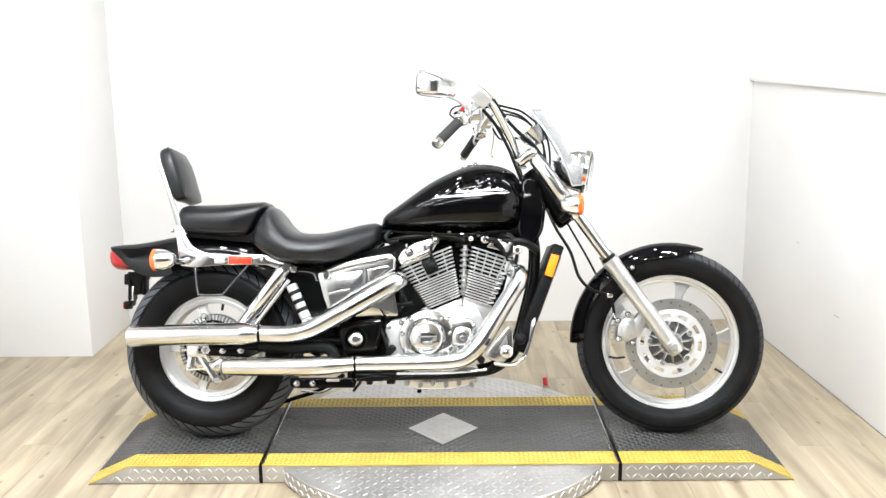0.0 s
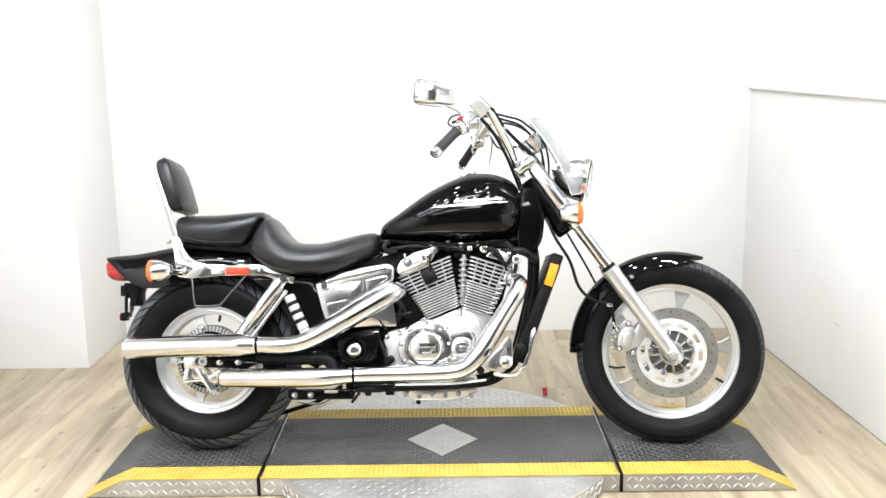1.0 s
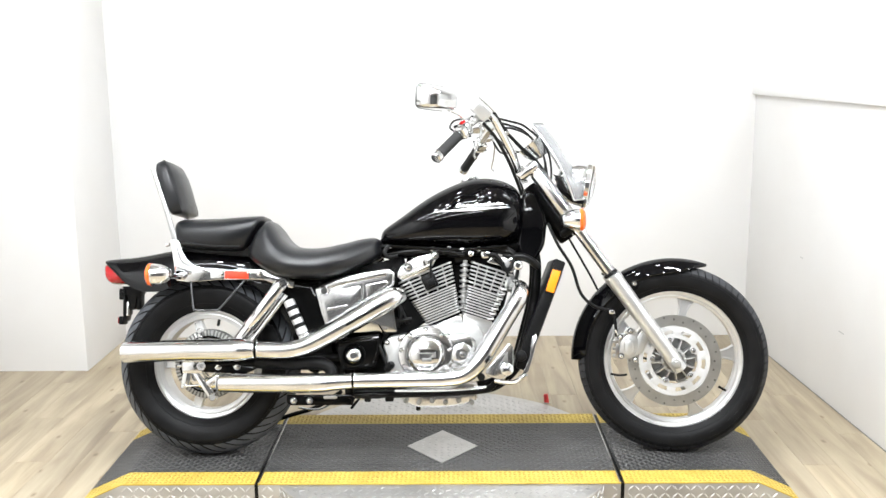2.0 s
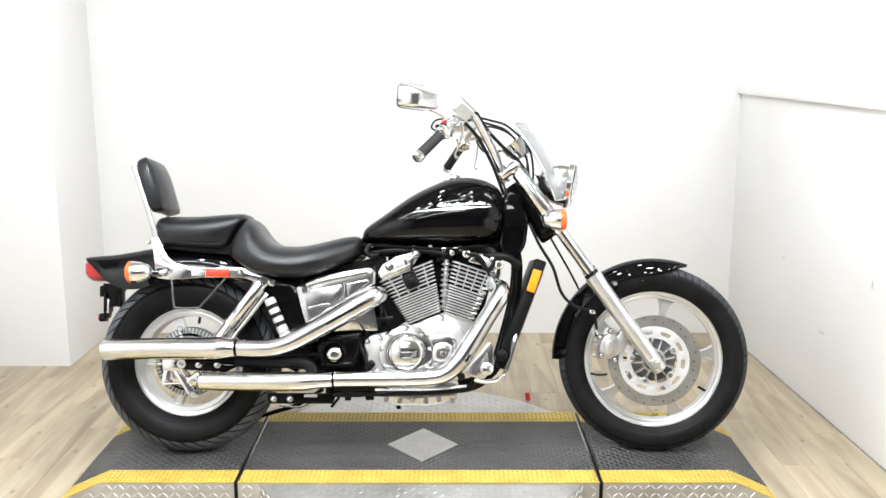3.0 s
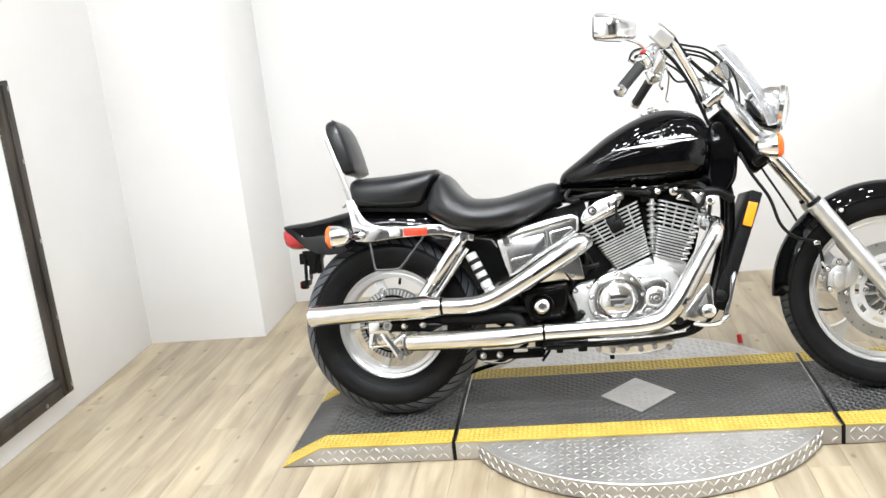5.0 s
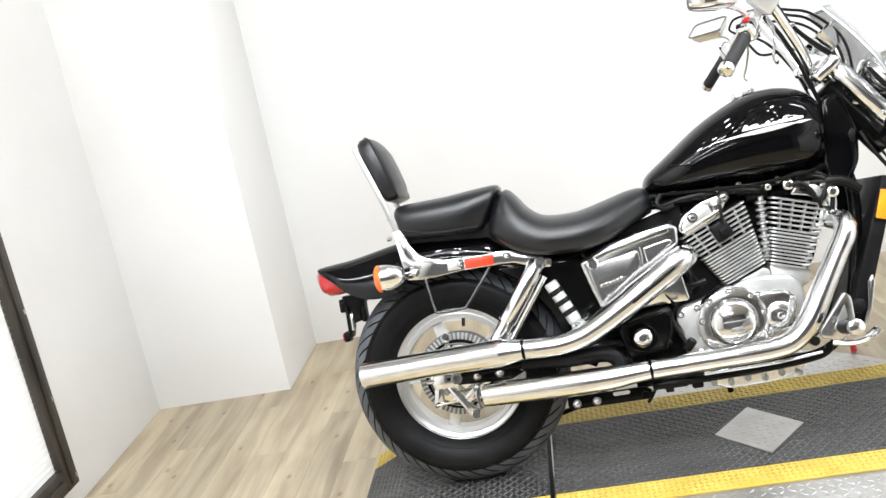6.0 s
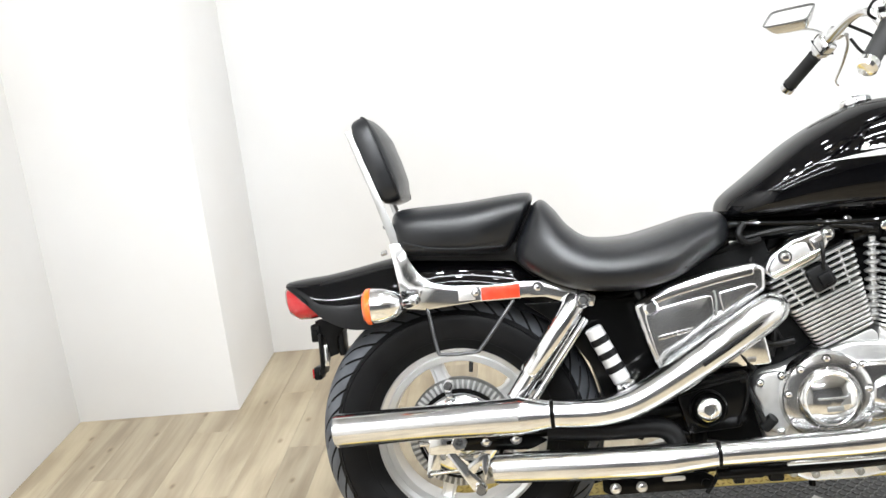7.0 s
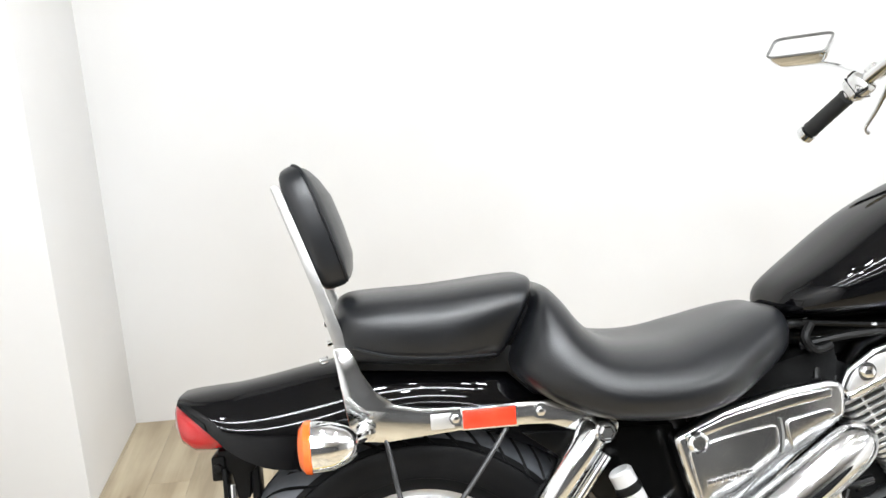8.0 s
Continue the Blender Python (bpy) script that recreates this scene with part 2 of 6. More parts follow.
def prism(poly, y0, y1, bev=0.002, r=0.0, seg=2):
    """An outline in x and z drawn out from y0 to y1, with soft edges."""
    if r:
        poly = rounded(poly, r)
    bm = bmesh.new()
    f = bm.faces.new([bm.verts.new((x, y0, z)) for x, z in poly])
    g = bmesh.ops.extrude_face_region(bm, geom=[f])
    bmesh.ops.translate(bm, verts=[v for v in g["geom"] if isinstance(v, bmesh.types.BMVert)], vec=(0, y1 - y0, 0))
    bmesh.ops.recalc_face_normals(bm, faces=bm.faces[:])
    if bev:
        rim = [e for e in bm.edges if abs(e.verts[0].co.y - e.verts[1].co.y) < 1e-6]
        bmesh.ops.bevel(bm, geom=rim, offset=bev, segments=seg, profile=0.5, affect="EDGES", clamp_overlap=True)
    return from_bm(bm)


def tube(pts, r, segs=16, n=6, flat=1.0):
    """A round bar along the points (x, y, z) or (x, y, z, r)."""
    full = [tuple(q) if len(q) == 4 else (*q, r) for q in pts]
    if len(full) > 2:
        ext = [Vector(q) for q in full]
        line = []
        for i in range(len(ext) - 1):
            a, b, c, d = ext[max(i - 1, 0)], ext[i], ext[i + 1], ext[min(i + 2, len(ext) - 1)]
            for j in range(n):
                t = j / n
                line.append(0.5 * ((2 * b) + (c - a) * t + (2 * a - 5 * b + 4 * c - d) * t * t + (3 * b - a - 3 * c + d) * t ** 3))
        line.append(ext[-1])
    else:
        line = [Vector(q) for q in full]
    vs, fs = [], []
    up = None
    for i, q in enumerate(line):
        p = q.to_3d() if len(q) == 3 else Vector(q[:3])
        nx, pv = Vector(line[min(i + 1, len(line) - 1)][:3]), Vector(line[max(i - 1, 0)][:3])
        t = (nx - pv).normalized()
        if up is None:
            up = Vector((0, 1, 0)) if abs(t.y) < 0.9 else Vector((0, 0, 1))
        s = t.cross(up).normalized()
        up = s.cross(t).normalized()
        for k in range(segs):
            a = 2 * math.pi * k / segs
            vs.append(tuple(p + (s * math.cos(a) * flat + up * math.sin(a)) * q[3]))
    for i in range(len(line) - 1):
        for k in range(segs):
            k2 = (k + 1) % segs
            fs.append((i * segs + k, i * segs + k2, (i + 1) * segs + k2, (i + 1) * segs + k))
    fs.append(tuple(reversed(range(segs))))
    fs.append(tuple(range((len(line) - 1) * segs, len(line) * segs)))
    return vs, fs


def frame_to(origin, axis):
    q = Vector(axis).normalized().to_track_quat("Z", "Y")
    return Matrix.Translation(origin) @ q.to_matrix().to_4x4()


def lathe(profile, origin, axis, segs=32, closed=False, arc=(0, 360)):
    """Turns (along, radius) pairs round an axis."""
    whole = abs(arc[1] - arc[0]) >= 360
    cols = segs if whole else segs + 1
    m = frame_to(origin, axis)
    vs, fs = [], []
    for k in range(cols):
        a = radians(arc[0] + (arc[1] - arc[0]) * k / segs)
        for h, r in profile:
            vs.append(tuple(m @ Vector((r * math.cos(a), r * math.sin(a), h))))
    n = len(profile)
    for k in range(segs):
        k2 = (k + 1) % cols
        for i in range(n if closed else n - 1):
            j = (i + 1) % n
            fs.append((k * n + i, k2 * n + i, k2 * n + j, k * n + j))
    if not closed and whole:
        if profile[0][1] > 1e-5:
            fs.append(tuple(k * n for k in reversed(range(cols))))
        if profile[-1][1] > 1e-5:
            fs.append(tuple(k * n + n - 1 for k in range(cols)))
    if closed and not whole:
        fs.append(tuple(range(n)))
        fs.append(tuple(reversed(range((cols - 1) * n, cols * n))))
    return vs, fs


def rod(a, b, r, segs=16, bev=0.0):
    """A cylinder from a to b with softened ends."""
    d = Vector(b) - Vector(a)
    L = d.length
    bv = bev or min(r * 0.2, L * 0.2)
    return lathe([(0, r - bv), (bv, r), (L - bv, r), (L, r - bv)], a, d, segs)


def loft(rings, caps=True, closed=True):
    vs = [tuple(p) for ring in rings for p in ring]
    n = len(rings[0])
    fs = []
    for i in range(len(rings) - 1):
        for k in range(n if closed else n - 1):
            k2 = (k + 1) % n
            fs.append((i * n + k, i * n + k2, (i + 1) * n + k2, (i + 1) * n + k))
    if caps:
        fs.append(tuple(reversed(range(n))))
        fs.append(tuple(range((len(rings) - 1) * n, len(rings) * n)))
    return vs, fs


def se(u, e):
    """Power that keeps the sign."""
    return math.copysign(abs(u) ** e, u)


def oval(x, yc, zc, hw, up, down, e=2.4, n=36, crown=None):
    """A ring across x: half width hw, reach up and down from zc."""
    out = []
    for k in range(n):
        a = 2 * math.pi * k / n
        c, s = se(math.cos(a), 2 / e), se(math.sin(a), 2 / (crown if crown and math.sin(a) > 0 else e))
        out.append((x, yc + hw * c, zc + (up if s > 0 else down) * s))
    return out


def table(rows, n):
    """Smooth in-between rows of a table."""
    out = []
    rows = [np.array(r, float) for r in rows]
    for i in range(len(rows) - 1):
        a, b, c, d = rows[max(i - 1, 0)], rows[i], rows[i + 1], rows[min(i + 2, len(rows) - 1)]
        for j in range(n):
            t = j / n
            out.append(0.5 * ((2 * b) + (c - a) * t + (2 * a - 5 * b + 4 * c - d) * t * t + (3 * b - a - 3 * c + d) * t ** 3))
    out.append(rows[-1])
    return out


def mesh_of(name, geo, mat, sharp=38):
    me = bpy.data.meshes.new(name)
    me.from_pydata(geo[0], [], geo[1])
    bm = bmesh.new()
    bm.from_mesh(me)
    bmesh.ops.recalc_face_normals(bm, faces=bm.faces[:])
    bm.to_mesh(me)
    bm.free()
    me.materials.append(mat)
    me.polygons.foreach_set("use_smooth", [True] * len(me.polygons))
    me.set_sharp_from_angle(angle=radians(sharp))
    return me


def part(name, geo, mat, parent, label="", m=None, sharp=38):
    """Links a geometry as one mesh object under a thing or a part."""
    if m is not None:
        geo = moved(geo, m)
    ob = new(name, mesh_of(name, geo, mat, sharp))
    ob.parent = parent
    if label:
        ob["label"] = label
    return ob


def thing(name, geo, mat, label, category, kind="", group="", m=None):
    ob = new(name, mesh_of(name, geo, mat) if geo else None)
    if m is not None:
        ob.matrix_world = m
    return tagged(ob, label, category, group, kind)


def lozenges(rect, step, size, height, at, flip=True, skip=None):
    """Raised tread bars, laid alternately, on a surface: at(u, v, h) gives the place."""
    vs, fs = [], []
    u0, u1, v0, v1 = rect
    nu, nv = int((u1 - u0) / step), int((v1 - v0) / step)
    for i in range(nu):
        for j in range(nv):
            u, v = u0 + (i + 0.5) * (u1 - u0) / nu, v0 + (j + 0.5) * (v1 - v0) / nv
            if skip and skip(u, v):
                continue
            s = 1 if (i + j) % 2 or not flip else -1
            a, b = size
            d, e = 0.7071 * a, 0.7071 * b
            k = len(vs)
            ring = ((-d, -d * s), (e, -e * s), (d, d * s), (-e, e * s))
            vs.extend(at(u + p, v + q, 0) for p, q in ring)
            vs.extend(at(u + p * 0.55, v + q * 0.55, height) for p, q in ring)
            for t in range(4):
                w = (t + 1) % 4
                fs.append((k + t, k + w, k + 4 + w, k + 4 + t))
            fs.append((k + 4, k + 5, k + 6, k + 7))
    return vs, fs


# ---------- the room ----------
XL, XR, YB, YF = -2.25, 1.568, 4.725, -4.6     # left wall, foot of the half wall, back wall, wall behind
XP, YP = -1.67, 4.185                         # corner of the pillar
XE = 4.8                                      # far end chosen for the unseen room beyond the half wall


def wall(name, x0, x1, y0, y1, z0, z1, mat, label, bev=0.004):
    return thing(name, box((x0 + x1) / 2, (y0 + y1) / 2, (z0 + z1) / 2, x1 - x0, y1 - y0, z1 - z0, bev), mat, label, "wall", "structure")


wall("wall_north", XL - 0.15, XE + 0.15, YB, YB + 0.15, -0.05, CEIL, WALLPAINT, "plain white painted plaster wall behind the motorcycle")
wall("wall_west", XL - 0.15, XL, YF, YB - 0.002, -0.05, CEIL, WALLPAINT, "plain white painted wall with faint scuffs")
wall("pillar", XL - 0.06, XP, YP, YB + 0.06, -0.05, CEIL - 0.001, WALLPAINT, "square white painted corner pillar")
# added out of view to close the room and darken the chrome's reflections
wall("wall_south", XL - 0.15, XE + 0.15, YF - 0.15, YF, -0.05, CEIL, BACKWALL, "plain dark grey wall added across the room, out of view")
# unseen closing wall; its grey holds back bounced light
wall("wall_east", XE, XE + 0.15, YF, YB - 0.002, -0.05, CEIL, DARKWALL, "grey wall added out of view beyond the half wall")
# the half wall runs a little askew from the back wall
HLEN, HTOP = 3.54, 1.243
half = thing("half_wall", box(0.06, -HLEN / 2 + 0.03, (HTOP - 0.05) / 2, 0.12, HLEN, HTOP + 0.05, 0.004), WALLPAINT, "low white painted partition wall with scuff marks", "wall", "structure", m=pose(XR, YB, 0, 0, 0, 2.4))
part("foot_gap", box(-0.002, -HLEN / 2 - 0.02, 0.0012, 0.004, HLEN - 0.04, 0.0024), GREYCAST, half, "dark gap along the floor")
for gy, gz, gl, gh in ((2.10, 0.40, 0.035, 0.012), (1.47, 0.62, 0.012, 0.03), (1.10, 0.33, 0.05, 0.005), (1.77, 0.82, 0.02, 0.016), (0.67, 0.55, 0.03, 0.004)):
    part("scuff_mark", box(-0.0006, -gy, gz, 0.0012, gl, gh, 0.0005, 1), DARKWALL, half)
part("cap_rail", box(0.06, -HLEN / 2 + 0.028, HTOP + 0.040, 0.160, HLEN - 0.006, 0.080, 0.007), TRIMPAINT, half, "white painted wooden cap rail")
thing("ceiling", box((XL + XE) / 2, (YF + YB) / 2, CEIL + 0.05, XE - XL + 0.3, YB - YF + 0.3, 0.1), CEILPAINT, "plain pale grey painted ceiling", "ceiling", "structure")

# ceiling fittings that hold the lamps
for tx, ty, watts_ in TUBES:
    lamp = thing("ceiling_light", box(0, 0, -0.025, 2.5, 0.2, 0.05, 0.008), TRIMPAINT, "unseen long white twin tube light under the ceiling", "lamp", group="ceiling tube lights", m=pose(tx, ty, CEIL))
    for k in (-0.06, 0.06):
        for e in (-1.225, 1.225):
            part("tube_holder", box(e, k, -0.065, 0.03, 0.04, 0.03, 0.004), TRIMPAINT, lamp)
for sx_, sy_ in SPOTS:
    dl = thing("downlight", lathe([(0, 0.115), (0.012, 0.115), (0.026, 0.098), (0.024, 0.092), (0.004, 0.09)], (0, 0, 0), (0, 0, -1), 24), TRIMPAINT, "unseen small round white downlight under the ceiling", "lamp", group="ceiling downlights", m=pose(sx_, sy_, CEIL))
for sx_, sy_ in DOTS:
    thing("small_downlight", lathe([(0, 0.055), (0.010, 0.055), (0.018, 0.045), (0.016, 0.040), (0.004, 0.038)], (0, 0, 0), (0, 0, -1), 20), TRIMPAINT, "tiny round white downlight under the ceiling", "lamp", group="small ceiling downlights", m=pose(sx_, sy_, CEIL))

# floor: slab below the planks
floor = thing("floor", box((XL + XE) / 2, (YF + YB) / 2, -0.06, XE - XL + 0.2, YB - YF + 0.2, 0.1), surface("floor_joint", (0.24, 0.20, 0.14), (0.30, 0.25, 0.18), (0.6, 0.8)), "pale oak plank floor with grey streaks", "floor", "structure")

# framed mesh panel on the left wall
FY1, FZ0, FZ1, FW, FLEN = 3.374, 0.100, 1.334, 0.078, 1.5
panel = thing("framed_panel", None, None, "white ridged panel behind wire in a dark iron frame with rivets", "wall panel", m=pose(XL + 0.002, FY1, FZ0))
fh = FZ1 - FZ0
part("backing", box(0.012, -FLEN / 2, fh / 2, 0.012, FLEN - 0.06, fh - 0.06), PANELWHITE, panel, "white panel sheet")
for nm, cy, cz, sy, sz in (("frame_bar", -FW / 2, fh / 2, FW, fh), ("frame_bar", -FLEN + FW / 2, fh / 2, FW, fh)):
    part(nm, join(box(0.025, cy, cz, 0.046, sy, sz, 0.004), box(0.052, cy, cz, 0.008, sy * 0.35, sz - 0.03, 0.002)), IRON, panel)
for cz in (FW / 2, fh - FW / 2):
    part("frame_bar", join(box(0.0255, -FLEN / 2, cz, 0.043, FLEN - 2 * FW - 0.002, FW, 0.004), box(0.051, -FLEN / 2, cz, 0.006, FLEN - 2 * FW - 0.02, FW * 0.3, 0.002)), IRON, panel)
part("cross_rail", box(0.03, -FLEN / 2, fh - FW - 0.045, 0.02, FLEN - 2 * FW - 0.004, 0.022, 0.002), IRON, panel)
for cz in (0.03, 0.31, 0.62, 0.93, fh - 0.03):
    part("rivet", lathe([(0, 0.009), (0.003, 0.008), (0.005, 0.003)], (0.048, -0.012, cz), (1, 0, 0), 12), STEEL, panel)
for cy in (0.2, 0.55, 0.9, 1.25):
    part("rivet", lathe([(0, 0.009), (0.003, 0.008), (0.005, 0.003)], (0.047, -cy, 0.016), (1, 0, 0), 12), STEEL, panel)
nw = 46
for k in range(nw):
    z = FW + 0.006 + (fh - 2 * FW - 0.08) * k / (nw - 1)
    pts = [(0.024 + 0.004 * (j % 2), -FW - (FLEN - 2 * FW) * j / 60, z + 0.003 * (j % 2)) for j in range(61)]
    part("wire", tube(pts, 0.0009, 4, 1), TRIMPAINT, panel)
ridge_mesh = mesh_of("ridge", box(0, 0, 0, 0.0025, FLEN - 2 * FW, 0.016, 0.001, 1), PANELWHITE)
for k in range(nw - 1):
    ob = new("ridge", ridge_mesh)
    ob.parent = panel
    ob.location = (0.0188, -FLEN / 2, FW + 0.018 + (fh - 2 * FW - 0.08) * k / (nw - 1))

# ---------- turntable and platform ----------
H = 0.068
PY0, PY1 = 2.812, 3.428
TC, TR = (0.008, 3.106), 0.604
turn = thing("turntable", None, None, "round aluminium tread plate turntable lying on the plank floor", "turntable", m=pose(TC[0], TC[1], 0))
part("disc", lathe([(0.004, TR - 0.004), (0.006, TR), (H - 0.010, TR), (H - 0.007, TR - 0.003)], (0, 0, 0), (0, 0, 1), 128), ALU, turn, "round aluminium plate")
tagged(part("tread", lozenges((-TR, TR, -TR, TR), 0.0235, (0.0130, 0.0042), 0.0017, lambda u, v, h: (u, v, H - 0.0072 + h), skip=lambda u, v: u * u + v * v > (TR - 0.02) ** 2 or -0.29 < v < 0.32), BARS, turn), kind="stuff")
tagged(part("side_tread", lozenges((0, 2 * math.pi * TR, 0.005, H - 0.010), 0.0190, (0.0128, 0.0034), 0.0022, lambda u, v, h: ((TR + h) * math.cos(u / TR), (TR + h) * math.sin(u / TR), v)), SKIRTBARS, turn), kind="stuff")
part("foot_ring", lathe([(0, TR - 0.03), (0.004, TR - 0.03)], (0, 0, 0), (0, 0, 1), 64), PLASTIC, turn, "black rubber foot ring")
pin = thing("red_pin", lathe([(0, 0.007), (0.002, 0.0105), (0.034, 0.0095), (0.037, 0.007)], (0, 0, 0), (-0.12, 0.05, 1), 16), surface("red_plastic", (0.55, 0.03, 0.03), (0.65, 0.04, 0.04), (0.3, 0.45)), "small red plastic locking pin on the turntable", "pin", m=pose(0.425, 3.568, H - 0.008))
part("stem", rod((0, 0, -0.002), (0, 0, 0.004), 0.013, 16), STEEL, pin)

deck = thing("platform", None, None, "long low aluminium platform with black tread mats and yellow edge stripes", "platform")
SEAM, TOPX, ENDX = 0.598, 1.040, 1.176
SW = 0.094


def strip_on(x_pts, y0, y1, lift, thick):
    """A sheet that follows the deck's profile of (x, z) points."""
    poly = [(x, z + lift) for x, z in x_pts] + [(x, z + lift - thick) for x, z in reversed(x_pts)]
    return prism(poly, y0, y1, 0.0)


SECTIONS = [("centre_section", [(-SEAM + 0.006, H), (SEAM - 0.006, H)], False), ("end_ramp", [(-ENDX, 0.006), (-TOPX, H), (-SEAM - 0.006, H)], True), ("end_ramp", [(SEAM + 0.006, H), (TOPX, H), (ENDX, 0.006)], True)]
for nm, prof, end in SECTIONS:
    base = [(prof[0][0], 0.003)] + [(x, z - 0.005 if z > 0.02 else z - 0.004) for x, z in prof] + [(prof[-1][0], 0.003)]
    if end:
        base = [p for p in base if p[1] > 0.0025]
    body = part(nm, prism(base, PY0 + 0.002, PY1 - 0.002, 0.0015), ALU, deck, "aluminium tread plate section")
    part("mat", strip_on(prof, PY0 + SW, PY1 - SW, -0.0015, 0.003), MAT, body, "black rubber tread mat")
    for y0, y1 in ((PY0, PY0 + SW - 0.001), (PY1 - SW + 0.001, PY1)):
        part("stripe", strip_on(prof, y0, y1, -0.001, 0.004), YELLOW, body, "worn yellow safety stripe")

    def surf(u, v, h, prof=prof):
        for (xa, za), (xb, zb) in zip(prof, prof[1:]):
            if xa <= u <= xb or (u < xa and xa == prof[0][0]) or (u > xb and xb == prof[-1][0]):
                return (u, v, za + (zb - za) * (u - xa) / (xb - xa) - 0.0016 + h)

    in_dia = (lambda u, v: abs(u - 0.008) / 0.135 + abs(v - 3.114) / 0.160 < 1) if not end else None
    tagged(part("mat_tread", lozenges((prof[0][0] + 0.004, prof[-1][0] - 0.004, PY0 + SW + 0.003, PY1 - SW - 0.003), 0.0158, (0.0108, 0.0046), 0.0024, surf, skip=in_dia), MATBAR, body), kind="stuff")
    for y0, y1 in ((PY0, PY0 + SW), (PY1 - SW, PY1)):
        tagged(part("stripe_tread", lozenges((prof[0][0] + 0.004, prof[-1][0] - 0.004, y0 + 0.004, y1 - 0.004), 0.0155, (0.0085, 0.0034), 0.0020, lambda u, v, h, f=surf: tuple(np.add(f(u, v, h), (0, 0, 0.0007)))), WORNYELLOW, body), kind="stuff")
    lo, hi = prof[0][0], prof[-1][0]

    def roof(u, prof=prof):
        return surf(u, 0, 0, prof)[2]

    tagged(part("skirt_tread", lozenges((lo + 0.01, hi - 0.01, 0.005, H - 0.006), 0.0200, (0.0132, 0.0035), 0.0022, lambda u, v, h: (u, PY0 + 0.002 - h, v), skip=lambda u, v: v > roof(u) - 0.014 or (not end and abs(u - TC[0]) < 0.55)), SKIRTBARS, body), kind="stuff")
part("seam_strip", box(-SEAM, (PY0 + PY1) / 2, 0.033, 0.0115, PY1 - PY0 - 0.004, 0.062, 0.001), PLASTIC, deck, "black rubber joint")
part("seam_strip", box(SEAM, (PY0 + PY1) / 2, 0.033, 0.0115, PY1 - PY0 - 0.004, 0.062, 0.001), PLASTIC, deck, "black rubber joint")
for s in (-1, 1):
    part("seam_edge", box(s * (SEAM - 0.0085), (PY0 + PY1) / 2, H - 0.0005, 0.004, PY1 - PY0 - 0.01, 0.003, 0.0008), STEEL, deck, "bright worn metal edge")
dia = [(0.008 - 0.126, 3.114), (0.008, 3.114 - 0.147), (0.008 + 0.126, 3.114), (0.008, 3.114 + 0.147)]
dm = [(x, y, H - 0.0015) for x, y in dia] + [(x, y, H + 0.0012) for x, y in dia]
plate = part("diamond_plate", (dm, [(3, 2, 1, 0), (4, 5, 6, 7), (0, 1, 5, 4), (1, 2, 6, 5), (2, 3, 7, 6), (3, 0, 4, 7)]), ALU, deck, "diamond-shaped aluminium tread plate let into the mat")
tagged(part("plate_tread", lozenges((-0.12, 0.136, 2.97, 3.26), 0.0225, (0.0115, 0.004), 0.0013, lambda u, v, h: (u, v, H + 0.001 + h), skip=lambda u, v: abs(u - 0.008) / 0.112 + abs(v - 3.114) / 0.131 > 1), BARS, plate), kind="stuff")


# ---------- the motorcycle: x ahead, y to its left, z up from where the tyres stand ----------
LEAN, BIKE_SCALE = 14.0, 0.981
bike = thing("motorcycle", None, None, "black chrome-trimmed cruiser motorcycle leaning on its stand on a platform", "motorcycle", m=pose(-0.0085, 3.06, H, -LEAN, 0, 0) @ Matrix.Scale(BIKE_SCALE, 4))
FAX, RAX = (0.842, 0.0, 0.333), (-0.812, 0.0, 0.322)
RAKE, STEER = radians(35.5), 8.0
AXIS = Vector((-math.sin(RAKE), 0, math.cos(RAKE)))
AHEAD = Vector((math.cos(RAKE), 0, math.sin(RAKE)))
PIVOT = Vector(FAX) - AHEAD * 0.045
S = Matrix.Translation(PIVOT) @ Matrix.Rotation(radians(-STEER), 4, AXIS) @ Matrix.Translation(-PIVOT)


def fp(name, geo, mat, parent=None, label="", sharp=38):
    """A part of the steered front end."""
    return part(name, geo, mat, parent or bike, label, S, sharp)


def bp(name, geo, mat, parent=None, label="", sharp=38):
    return part(name, geo, mat, parent or bike, label, None, sharp)


def hexbolt(p, axis, r=0.008, h=0.006):
    return join(lathe([(0, r * 1.35), (0.0015, r * 1.35), (0.0016, r), (h, r * 0.95), (h + 0.001, r * 0.7)], p, axis, 6), lathe([(0, r * 1.5), (0.0012, r * 1.5)], p, axis, 16))


